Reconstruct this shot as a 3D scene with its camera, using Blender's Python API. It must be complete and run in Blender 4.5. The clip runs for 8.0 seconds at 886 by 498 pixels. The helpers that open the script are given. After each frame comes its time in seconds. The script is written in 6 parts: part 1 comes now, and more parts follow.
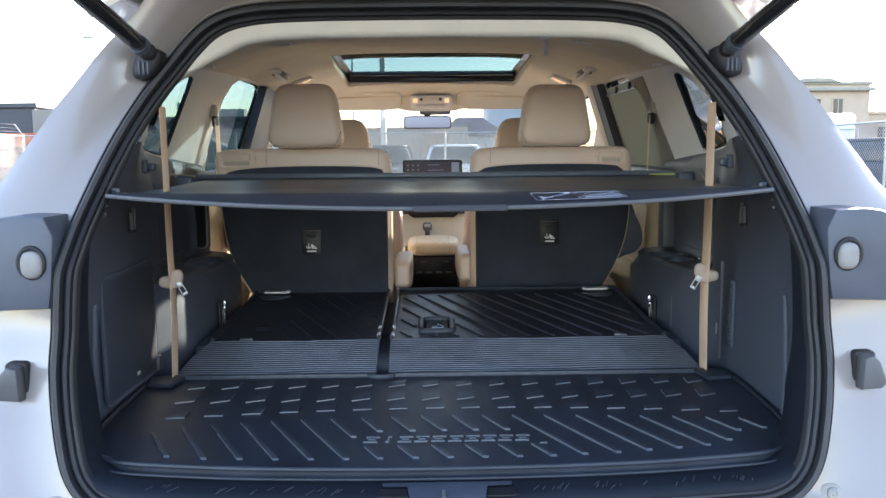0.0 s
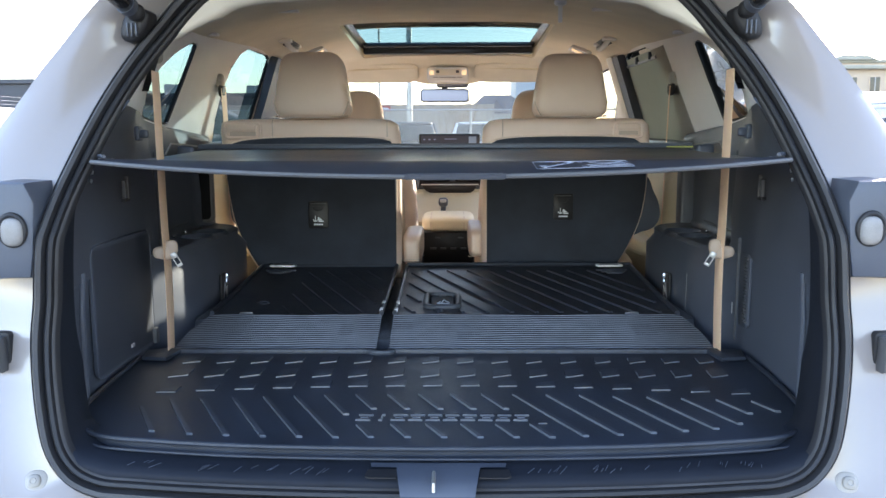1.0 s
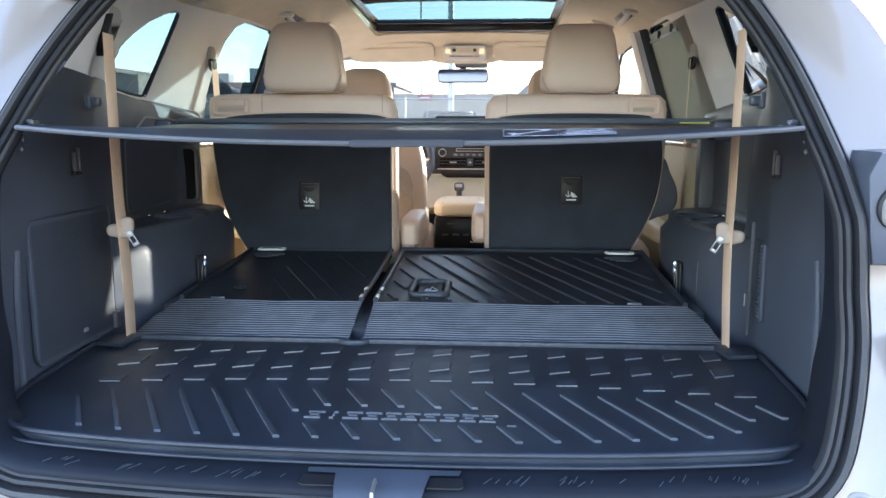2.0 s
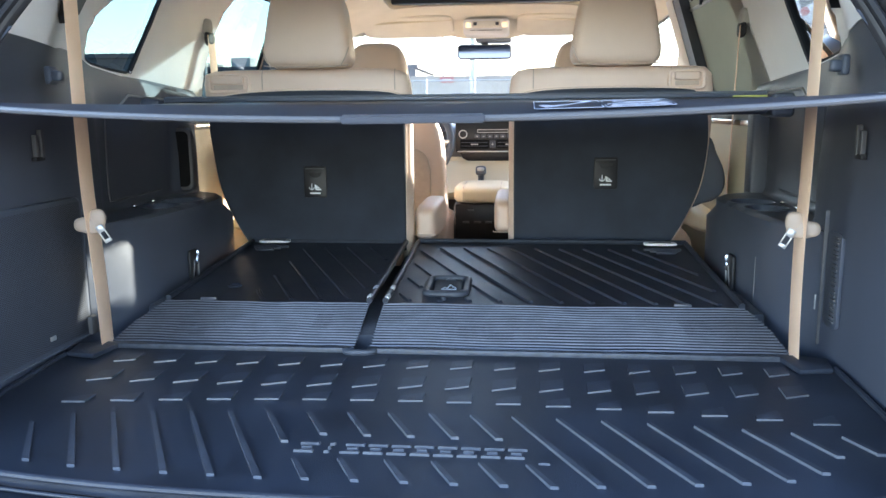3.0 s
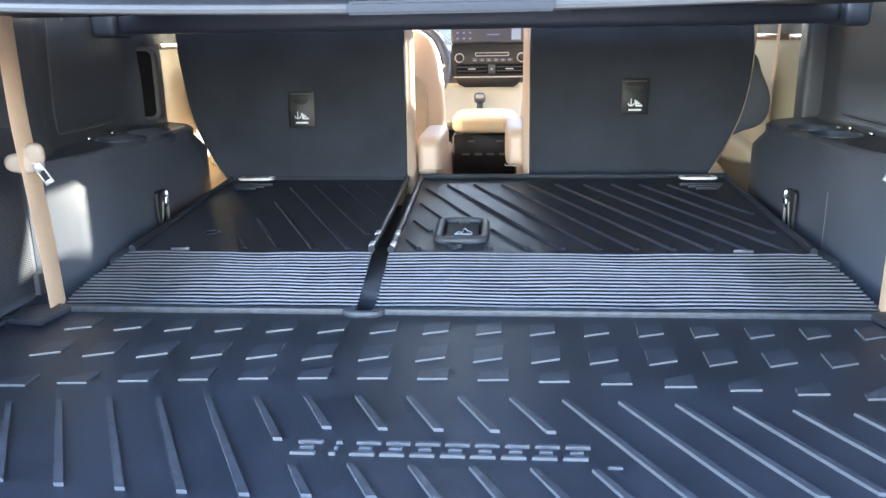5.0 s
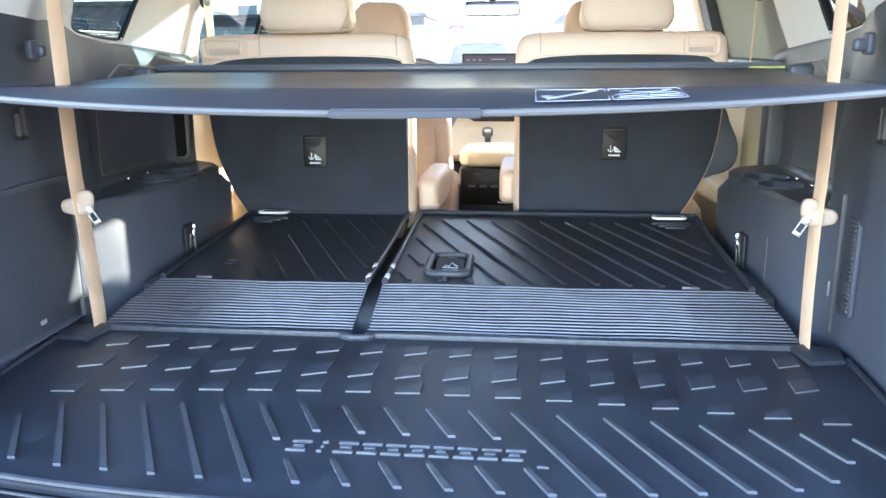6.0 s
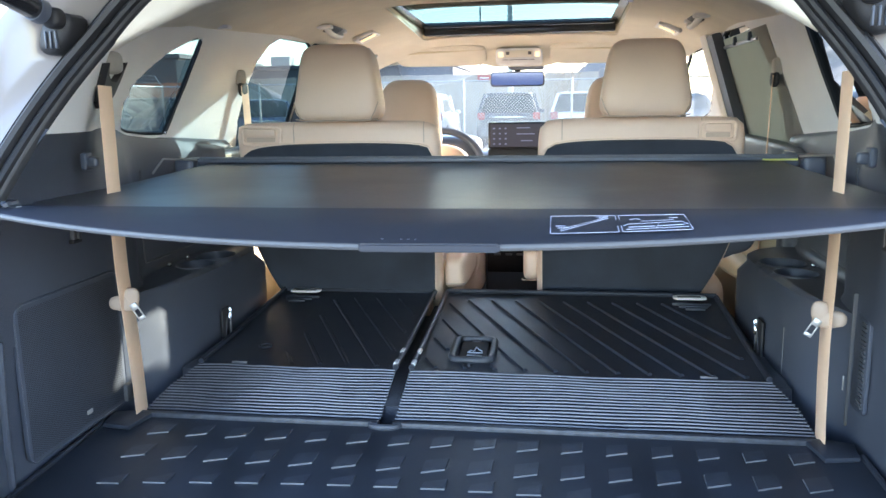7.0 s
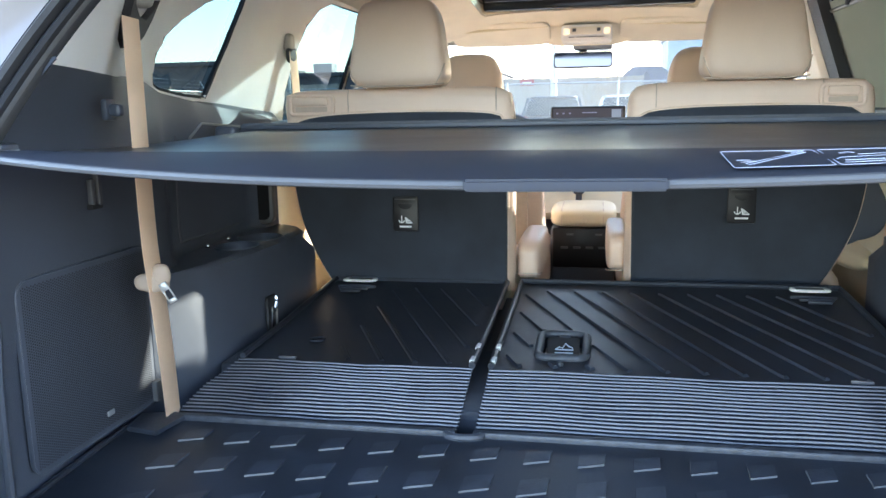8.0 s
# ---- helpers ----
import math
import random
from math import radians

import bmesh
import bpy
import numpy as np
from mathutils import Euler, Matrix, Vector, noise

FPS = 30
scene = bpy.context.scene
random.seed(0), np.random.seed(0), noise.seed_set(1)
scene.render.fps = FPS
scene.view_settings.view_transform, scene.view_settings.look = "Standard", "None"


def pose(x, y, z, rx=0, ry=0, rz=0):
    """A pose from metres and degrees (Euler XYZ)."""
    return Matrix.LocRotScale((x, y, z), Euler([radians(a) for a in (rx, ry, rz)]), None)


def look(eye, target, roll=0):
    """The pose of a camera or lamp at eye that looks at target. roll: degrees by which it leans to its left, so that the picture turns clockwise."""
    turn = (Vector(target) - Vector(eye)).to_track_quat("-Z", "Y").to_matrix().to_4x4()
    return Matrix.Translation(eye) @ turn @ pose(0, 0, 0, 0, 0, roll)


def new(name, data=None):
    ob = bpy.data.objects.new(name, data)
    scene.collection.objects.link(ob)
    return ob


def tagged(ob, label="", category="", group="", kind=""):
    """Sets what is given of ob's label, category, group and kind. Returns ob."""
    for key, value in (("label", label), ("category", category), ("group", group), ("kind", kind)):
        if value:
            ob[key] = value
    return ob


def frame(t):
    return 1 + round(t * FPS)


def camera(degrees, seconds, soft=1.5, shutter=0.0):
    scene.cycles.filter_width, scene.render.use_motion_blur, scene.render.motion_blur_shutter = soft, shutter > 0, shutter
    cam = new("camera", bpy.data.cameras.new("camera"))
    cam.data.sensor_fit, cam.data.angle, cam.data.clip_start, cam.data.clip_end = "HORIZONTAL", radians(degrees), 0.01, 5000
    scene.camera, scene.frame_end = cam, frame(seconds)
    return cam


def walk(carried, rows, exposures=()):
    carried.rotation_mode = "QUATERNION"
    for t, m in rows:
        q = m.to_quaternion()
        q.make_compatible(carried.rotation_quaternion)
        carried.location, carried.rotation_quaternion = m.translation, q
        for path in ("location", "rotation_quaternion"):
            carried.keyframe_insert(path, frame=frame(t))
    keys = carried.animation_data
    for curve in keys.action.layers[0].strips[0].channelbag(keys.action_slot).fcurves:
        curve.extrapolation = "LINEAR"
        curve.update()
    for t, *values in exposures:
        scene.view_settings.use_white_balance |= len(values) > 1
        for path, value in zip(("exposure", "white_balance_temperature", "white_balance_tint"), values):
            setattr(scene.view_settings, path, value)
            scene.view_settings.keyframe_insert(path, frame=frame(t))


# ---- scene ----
cam = camera(58.7, 8.0)
PATH = [
    (0, (-0.028, -1.435, 1.307), (0.012, 0.551, 1.073), -0.5),
    (0.5, (-0.017, -1.43, 1.295), (-0.002, 0.552, 1.033), -0.4),
    (1, (0.024, -1.373, 1.287), (-0.003, 0.606, 0.999), -0.2),
    (1.5, (0.104, -1.281, 1.284), (0.017, 0.693, 0.976), -0.0),
    (1.7, (0.132, -1.256, 1.269), (0.024, 0.717, 0.959), -0.0),
    (2.8, (0.16, -1.067, 1.233), (-0.025, 0.896, 0.897), -0.2),
    (3, (0.142, -1.004, 1.234), (-0.05, 0.955, 0.881), -0.5),
    (3.5, (0.104, -0.873, 1.228), (-0.082, 1.078, 0.83), -1.0),
    (4, (0.073, -0.8, 1.222), (-0.101, 1.14, 0.766), -1.2),
    (4.5, (0.066, -0.754, 1.205), (-0.091, 1.172, 0.689), -1.0),
    (4.7, (0.058, -0.747, 1.195), (-0.088, 1.179, 0.675), -1.0),
    (5.8, (0.134, -0.916, 1.256), (-0.061, 1.01, 0.753), -0.4),
    (6, (0.152, -0.946, 1.278), (-0.061, 0.985, 0.803), -0.4),
    (6.5, (0.168, -0.994, 1.353), (-0.081, 0.948, 0.945), -0.6),
    (7, (0.166, -0.99, 1.378), (-0.121, 0.955, 1.014), -0.9),
    (7.5, (0.131, -0.909, 1.348), (-0.211, 1.031, 0.998), -1.0),
    (8, (0.053, -0.764, 1.28), (-0.333, 1.168, 0.936), -1.1),
]
walk(cam, [(t, look(eye, target, roll)) for t, eye, target, roll in PATH],
     [(0, 2.95, 6550, 21), (1.5, 3.3, 6400, 21), (3, 3.75, 6150, 20), (4.5, 4.35, 6550, 21), (6, 4.55, 6350, 20), (7, 3.85, 6200, 19), (8, 3.8, 6200, 18)])

# ---- world, sun, exposure ----
SUN_AZ, SUN_EL = 40.5, 16.0        # degrees to the right of straight ahead, degrees up
world = bpy.data.worlds.new("sky")
scene.world = world
world.use_nodes = True
wn = world.node_tree
sky = wn.nodes.new("ShaderNodeTexSky")
sky.sky_type = "NISHITA"
sky.sun_disc = False
sky.sun_elevation, sky.sun_rotation = radians(SUN_EL), radians(SUN_AZ)
sky.air_density, sky.dust_density, sky.ozone_density = 1.0, 0.7, 1.0
wn.links.new(sky.outputs[0], wn.nodes["Background"].inputs[0])
wn.nodes["Background"].inputs[1].default_value = 0.15
sun = new("sun", bpy.data.lights.new("sun", "SUN"))
sun.data.energy, sun.data.angle, sun.data.color = 3.2, radians(0.5), (1.0, 0.90, 0.74)
saz, sel = radians(SUN_AZ), radians(SUN_EL)
sun.matrix_world = look((0, 0, 0), (-math.sin(saz) * math.cos(sel), -math.cos(saz) * math.cos(sel), -math.sin(sel)))


# ---- materials ----
def material(name, color, rough=0.5, metal=0.0, var=0.12, scale=8.0, bump=0.0, bump_scale=400.0, coat=0.0, spec=0.5,
             streak=(1, 1, 1), random_tint=0.0, sheen=0.0, wear=0.0):
    """A surface of two-scale variation: broad mottling and fine grain, with the grain also as relief."""
    m = bpy.data.materials.new(name)
    m.use_nodes = True
    nt = m.node_tree
    b = nt.nodes["Principled BSDF"]
    b.inputs["Roughness"].default_value = rough
    b.inputs["Metallic"].default_value = metal
    b.inputs["Coat Weight"].default_value = coat
    b.inputs["Coat Roughness"].default_value = 0.06
    b.inputs["Specular IOR Level"].default_value = spec
    b.inputs["Sheen Weight"].default_value = sheen
    co = nt.nodes.new("ShaderNodeTexCoord")
    mp = nt.nodes.new("ShaderNodeMapping")
    mp.inputs["Scale"].default_value = streak
    nt.links.new(co.outputs["Object"], mp.inputs["Vector"])
    big = nt.nodes.new("ShaderNodeTexNoise")
    big.inputs["Scale"].default_value, big.inputs["Detail"].default_value = scale, 4.0
    fine = nt.nodes.new("ShaderNodeTexNoise")
    fine.inputs["Scale"].default_value, fine.inputs["Detail"].default_value = bump_scale, 2.0
    nt.links.new(mp.outputs[0], big.inputs["Vector"])
    nt.links.new(mp.outputs[0], fine.inputs["Vector"])
    mixn = nt.nodes.new("ShaderNodeMath")
    mixn.operation = "MULTIPLY_ADD"
    mixn.inputs[1].default_value = 0.35
    nt.links.new(fine.outputs["Fac"], mixn.inputs[0])
    nt.links.new(big.outputs["Fac"], mixn.inputs[2])
    last = mixn.outputs[0]
    if random_tint:
        oi = nt.nodes.new("ShaderNodeObjectInfo")
        ma = nt.nodes.new("ShaderNodeMath")
        ma.operation = "MULTIPLY_ADD"
        ma.inputs[1].default_value = random_tint
        nt.links.new(oi.outputs["Random"], ma.inputs[0])
        nt.links.new(last, ma.inputs[2])
        last = ma.outputs[0]
    ramp = nt.nodes.new("ShaderNodeValToRGB")
    ramp.color_ramp.elements[0].position, ramp.color_ramp.elements[1].position = 0.4, 0.95
    ramp.color_ramp.elements[0].color = (*[c * (1 - var) for c in color], 1)
    ramp.color_ramp.elements[1].color = (*[min(1, c * (1 + var)) for c in color], 1)
    nt.links.new(last, ramp.inputs[0])
    nt.links.new(ramp.outputs[0], b.inputs["Base Color"])
    rr = nt.nodes.new("ShaderNodeMapRange")
    rr.inputs["From Min"].default_value, rr.inputs["From Max"].default_value = 0.3, 1.0
    rr.inputs["To Min"].default_value, rr.inputs["To Max"].default_value = max(0.03, rough - 0.07 - wear), min(1, rough + 0.07)
    nt.links.new(big.outputs["Fac"], rr.inputs["Value"])
    nt.links.new(rr.outputs[0], b.inputs["Roughness"])
    if bump:
        bp = nt.nodes.new("ShaderNodeBump")
        bp.inputs["Strength"].default_value, bp.inputs["Distance"].default_value = bump, 0.001
        nt.links.new(fine.outputs["Fac"], bp.inputs["Height"])
        nt.links.new(bp.outputs[0], b.inputs["Normal"])
    return m


def weave(m, sx, sy, sz, strength=0.5):
    """Adds a woven relief to a cloth or webbing."""
    nt = m.node_tree
    b = nt.nodes["Principled BSDF"]
    co = nt.nodes.new("ShaderNodeTexCoord")
    mp = nt.nodes.new("ShaderNodeMapping")
    mp.inputs["Scale"].default_value = (sx, sy, sz)
    nt.links.new(co.outputs["Object"], mp.inputs["Vector"])
    ch = nt.nodes.new("ShaderNodeTexWave")
    ch.inputs["Scale"].default_value = 1.0
    ch.bands_direction = "DIAGONAL"
    nt.links.new(mp.outputs[0], ch.inputs["Vector"])
    bp = nt.nodes.new("ShaderNodeBump")
    bp.inputs["Strength"].default_value, bp.inputs["Distance"].default_value = strength, 0.0008
    nt.links.new(ch.outputs["Fac"], bp.inputs["Height"])
    nt.links.new(bp.outputs[0], b.inputs["Normal"])
    return m


def glass(name, tint, gloss=1.0, haze=0.0):
    """A thin tinted pane: lets light through in its tint and mirrors by its gloss."""
    m = bpy.data.materials.new(name)
    m.use_nodes = True
    nt = m.node_tree
    out = nt.nodes["Material Output"]
    nt.nodes.remove(nt.nodes["Principled BSDF"])
    tr = nt.nodes.new("ShaderNodeBsdfTransparent")
    tr.inputs[0].default_value = (*tint, 1)
    gl = nt.nodes.new("ShaderNodeBsdfGlossy")
    gl.inputs["Roughness"].default_value = 0.02
    fr = nt.nodes.new("ShaderNodeFresnel")
    fr.inputs[0].default_value = 1.3
    mu = nt.nodes.new("ShaderNodeMath")
    mu.operation = "MULTIPLY"
    mu.inputs[1].default_value = gloss
    nt.links.new(fr.outputs[0], mu.inputs[0])
    mx = nt.nodes.new("ShaderNodeMixShader")
    nt.links.new(mu.outputs[0], mx.inputs[0])
    nt.links.new(tr.outputs[0], mx.inputs[1])
    nt.links.new(gl.outputs[0], mx.inputs[2])
    last = mx.outputs[0]
    if haze:
        df = nt.nodes.new("ShaderNodeBsdfDiffuse")
        df.inputs[0].default_value = (0.8, 0.8, 0.78, 1)
        m2 = nt.nodes.new("ShaderNodeMixShader")
        m2.inputs[0].default_value = haze
        nt.links.new(last, m2.inputs[1])
        nt.links.new(df.outputs[0], m2.inputs[2])
        last = m2.outputs[0]
    nt.links.new(last, out.inputs[0])
    return m


def lamp_material(name, color, strength):
    m = bpy.data.materials.new(name)
    m.use_nodes = True
    b = m.node_tree.nodes["Principled BSDF"]
    b.inputs["Base Color"].default_value = (*color, 1)
    b.inputs["Emission Color"].default_value = (*color, 1)
    b.inputs["Emission Strength"].default_value = strength
    return m


M_PAINT = material("white_pearl_paint", (0.285, 0.255, 0.238), 0.25, var=0.02, scale=3, coat=0.6)
M_TRIM = material("black_grained_plastic", (0.066, 0.076, 0.098), 0.42, var=0.2, scale=6, bump=0.35, bump_scale=900)
M_TRIMG = material("charcoal_plastic", (0.085, 0.086, 0.09), 0.5, var=0.2, scale=6, bump=0.3, bump_scale=900)
M_GLOSSB = material("gloss_black_plastic", (0.02, 0.02, 0.022), 0.15, var=0.1, scale=6)
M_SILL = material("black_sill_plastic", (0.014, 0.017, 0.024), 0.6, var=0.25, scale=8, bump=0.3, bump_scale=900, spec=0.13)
# Lighter grey that paints lit flanks and highlights; also colours the bracket screws.
M_EDGE = material("grey_lit_edge", (0.105, 0.112, 0.125), 0.26, var=0.1, scale=30, spec=0.5)
M_SEAL = material("rubber_seal", (0.020, 0.020, 0.022), 0.55, var=0.2, scale=12, bump=0.2, spec=0.35)
M_DUSTY = material("dusty_rubber", (0.050, 0.049, 0.050), 0.6, var=0.25, scale=14, bump=0.2, spec=0.35)
M_TONGUE = material("greige_belt_plastic", (0.38, 0.29, 0.22), 0.5, var=0.08, scale=20, bump=0.2, bump_scale=800)
M_PLUG = material("beige_rubber_plug", (0.34, 0.32, 0.29), 0.5, var=0.1, scale=30)
# Flat black for window reveals and vents; also paints the pocket's shade.
M_VOID = material("black_trim_and_shade", (0.010, 0.010, 0.011), 0.85, var=0.1, spec=0.15)
# Paints rib crowns and emblem bars as lit; the pale panel tabs share it.
M_RIB = material("pale_lit_rubber", (0.095, 0.10, 0.115), 0.24, var=0.2, scale=25, bump=0.2, bump_scale=600)
M_PANEL = material("satin_black_panel", (0.014, 0.014, 0.016), 0.4, var=0.1, spec=0.3)
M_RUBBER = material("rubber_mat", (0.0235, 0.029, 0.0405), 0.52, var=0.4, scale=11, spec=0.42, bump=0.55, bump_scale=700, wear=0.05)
# Ridges and tread tops get paler rubber than the mat sheet.
M_RIDGE = material("pale_rubber_ridge", (0.047, 0.053, 0.065), 0.5, var=0.45, scale=60, bump=0.7, bump_scale=500)
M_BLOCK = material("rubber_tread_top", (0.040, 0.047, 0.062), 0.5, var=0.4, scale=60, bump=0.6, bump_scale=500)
M_CARPET = material("black_needle_felt", (0.032, 0.039, 0.053), 0.95, var=0.35, scale=9, bump=0.9, bump_scale=1200, sheen=0.05)
M_LEATHER = material("beige_leather", (0.735, 0.558, 0.443), 0.48, var=0.06, scale=5, bump=0.45, bump_scale=550)
M_LEATHER2 = material("beige_stitch_and_shade", (0.50, 0.39, 0.31), 0.6, var=0.1, scale=40)
M_BEIGE = material("beige_plastic", (0.65, 0.575, 0.41), 0.55, var=0.05, scale=6, bump=0.3, bump_scale=800)
M_PILLAR = material("greige_pillar_trim", (0.80, 0.785, 0.775), 0.6, var=0.05, scale=6, bump=0.3, bump_scale=800)
M_HEAD = material("beige_headliner_cloth", (0.75, 0.695, 0.59), 0.95, var=0.07, scale=10, bump=0.7, bump_scale=1100)
M_BELT = weave(material("beige_webbing", (0.81, 0.565, 0.385), 0.6, var=0.08, scale=20), 900, 900, 900)
M_VINYL = weave(material("black_cover_vinyl", (0.034, 0.040, 0.050), 0.36, var=0.15, scale=4), 1500, 1500, 1500, 0.15)
M_FLAP = material("black_flap_board", (0.026, 0.030, 0.042), 0.5, var=0.15, scale=5, bump=0.2, bump_scale=900, spec=0.35)
M_CHROME = material("chrome", (0.75, 0.75, 0.76), 0.14, 1.0, var=0.03)
M_STEEL = material("galvanised_steel", (0.42, 0.42, 0.41), 0.45, 0.8, var=0.12)
M_SILVER = material("satin_silver_plastic", (0.5, 0.5, 0.5), 0.35, 0.6, var=0.05)
M_WHITE = material("white_print", (0.58, 0.60, 0.64), 0.6, var=0.04)
M_LABEL = material("lavender_white_print", (0.48, 0.51, 0.62), 0.6, var=0.05)
M_PRINT = material("bright_white_print", (0.85, 0.86, 0.88), 0.5, var=0.02)
M_GLASS = glass("privacy_glass", (0.105, 0.155, 0.165), 1.0)
M_ROOFGL = glass("sunroof_glass", (0.064, 0.103, 0.112), 0.12)
M_DOORGL = glass("front_door_glass", (0.58, 0.66, 0.64), 0.8)
M_WIND = glass("windscreen_glass", (0.82, 0.88, 0.86), 0.5, 0.006)
M_BLIND = material("grey_mesh_blind", (0.42, 0.41, 0.38), 0.9, var=0.1, scale=6, bump=0.5)
bt = M_BLIND.node_tree
tl = bt.nodes.new("ShaderNodeBsdfTranslucent")
tl.inputs[0].default_value = (0.50, 0.49, 0.43, 1)
bx = bt.nodes.new("ShaderNodeMixShader")
bx.inputs[0].default_value = 0.5
bt.links.new(bt.nodes["Principled BSDF"].outputs[0], bx.inputs[1])
bt.links.new(tl.outputs[0], bx.inputs[2])
bt.links.new(bx.outputs[0], bt.nodes["Material Output"].inputs[0])
M_MIRROR = material("mirror_silver", (0.075, 0.105, 0.22), 0.02, 1.0, var=0.0)
M_SCREEN = lamp_material("lcd_screen", (0.012, 0.014, 0.026), 0.08)
M_ICON = lamp_material("lcd_icons", (0.15, 0.17, 0.28), 0.014)
M_ICONB = lamp_material("lcd_pale_panel", (0.18, 0.24, 0.34), 0.02)
M_DOME = lamp_material("warm_map_lamp", (1.0, 0.72, 0.4), 0.09)
M_ASPHALT = material("pale_worn_asphalt", (0.13, 0.128, 0.125), 0.9, var=0.35, scale=1.2, bump=0.8, bump_scale=120)
M_TYRE = material("tyre_rubber", (0.02, 0.02, 0.02), 0.8, var=0.2)
M_ALLOY = material("alloy", (0.5, 0.5, 0.52), 0.3, 0.9, var=0.05)
M_CARGL = material("tinted_car_glass", (0.022, 0.034, 0.034), 0.22, var=0.1, spec=0.16)
M_REDLAMP = material("red_lens", (0.35, 0.02, 0.02), 0.12, var=0.1)
M_RUBGREY = material("grey_bump_stop", (0.24, 0.23, 0.22), 0.55, var=0.2, scale=30)


# ---- mesh helpers ----
def finish(bm, sharp=0.7):
    bmesh.ops.recalc_face_normals(bm, faces=bm.faces)
    for f in bm.faces:
        f.smooth = True
    for e in bm.edges:
        if len(e.link_faces) == 2 and e.calc_face_angle(0) > sharp:
            e.smooth = False


def part(name, bm, mat, parent=None, label="", sharp=0.7, recalc=True):
    me = bpy.data.meshes.new(name)
    if recalc:
        finish(bm, sharp)
    bm.to_mesh(me)
    bm.free()
    me.materials.append(mat)
    ob = new(name, me)
    if parent:
        ob.parent = parent
    if label:
        ob["label"] = label
    return ob


def empty(name, loc=(0, 0, 0)):
    e = new(name)
    e.empty_display_size = 0.05
    e.location = loc
    return e


def thing(name, label, category, group="", kind="", loc=(0, 0, 0)):
    return tagged(empty(name, loc), label, category, group, kind)


def moved(bm, m):
    bmesh.ops.transform(bm, matrix=m, verts=bm.verts)
    return bm


def join(*bms):
    out = bmesh.new()
    for b in bms:
        me = bpy.data.meshes.new("t")
        b.to_mesh(me)
        b.free()
        out.from_mesh(me)
        bpy.data.meshes.remove(me)
    return out


def box(x0, x1, y0, y1, z0, z1, bevel=0.004, seg=2):
    bm = bmesh.new()
    bmesh.ops.create_cube(bm, size=1)
    moved(bm, Matrix.Translation(((x0 + x1) / 2, (y0 + y1) / 2, (z0 + z1) / 2)) @ Matrix.Diagonal((abs(x1 - x0), abs(y1 - y0), abs(z1 - z0), 1)))
    if bevel:
        bmesh.ops.bevel(bm, geom=bm.edges[:], offset=min(bevel, 0.45 * min(abs(x1 - x0), abs(y1 - y0), abs(z1 - z0))), segments=seg, profile=0.5, affect="EDGES")
    return bm


def pillow(loc, size, k=5.0, n=12, taper=0.0, bow=0.0):
    """A padded block with rounded edges; taper narrows it towards the top, bow swells its rear."""
    bm = bmesh.new()
    bmesh.ops.create_cube(bm, size=2)
    bmesh.ops.subdivide_edges(bm, edges=bm.edges[:], cuts=n, use_grid_fill=True)
    for v in bm.verts:
        x, y, z = v.co
        r = (abs(x) ** k + abs(y) ** k + abs(z) ** k) ** (1 / k)
        x, y, z = x / r, y / r, z / r
        w = 1 - taper * (z + 1) / 2
        v.co = (loc[0] + x * size[0] / 2 * w, loc[1] + y * size[1] / 2 + bow * (1 - z * z) * y, loc[2] + z * size[2] / 2)
    return bm


def tube(pts, r, sides=8, closed=False, squash=1.0):
    """A round bar along points."""
    pts = [Vector(p) for p in pts]
    bm = bmesh.new()
    rings = []
    n = len(pts)
    up = None
    for i, p in enumerate(pts):
        a = pts[(i - 1) % n] if closed or i else p
        b = pts[(i + 1) % n] if closed or i < n - 1 else p
        d = (b - a).normalized()
        if up is None:
            up = Vector((0, 0, 1)) if abs(d.z) < 0.9 else Vector((0, 1, 0))
        s = d.cross(up).normalized()
        u = s.cross(d).normalized()
        up = u
        rr = r[i] if isinstance(r, (list, tuple)) else r
        rings.append([bm.verts.new(p + (s * math.cos(2 * math.pi * j / sides) + u * squash * math.sin(2 * math.pi * j / sides)) * rr) for j in range(sides)])
    for i in range(n if closed else n - 1):
        for j in range(sides):
            q = rings[(i + 1) % n]
            bm.faces.new((rings[i][j], rings[i][(j + 1) % sides], q[(j + 1) % sides], q[j]))
    if not closed:
        bm.faces.new(rings[0])
        bm.faces.new(rings[-1])
    return bm


def grid(f, nu, nv, close_u=False):
    """A sheet from f(u, v) with u, v in 0..1."""
    bm = bmesh.new()
    vs = [[bm.verts.new(f(i / nu, j / nv)) for j in range(nv + 1)] for i in range(nu + (0 if close_u else 1))]
    for i in range(nu):
        for j in range(nv):
            a, b = vs[i], vs[(i + 1) % len(vs)]
            bm.faces.new((a[j], b[j], b[j + 1], a[j + 1]))
    return bm


def thick(bm, t):
    bmesh.ops.recalc_face_normals(bm, faces=bm.faces)
    bmesh.ops.solidify(bm, geom=bm.faces[:], thickness=t)
    return bm


def inside(p, poly):
    c = False
    for i in range(len(poly)):
        (x0, y0), (x1, y1) = poly[i - 1], poly[i]
        if (y0 > p[1]) != (y1 > p[1]) and p[0] < (x1 - x0) * (p[1] - y0) / (y1 - y0) + x0:
            c = not c
    return c


def nearest(p, poly):
    best, bq = 9e9, p
    for i in range(len(poly)):
        a, b = Vector(poly[i - 1]), Vector(poly[i])
        d = b - a
        s = max(0, min(1, (Vector(p) - a).dot(d) / max(1e-9, d.length_squared)))
        q = a + d * s
        e = (q - Vector(p)).length
        if e < best:
            best, bq = e, q
    return bq


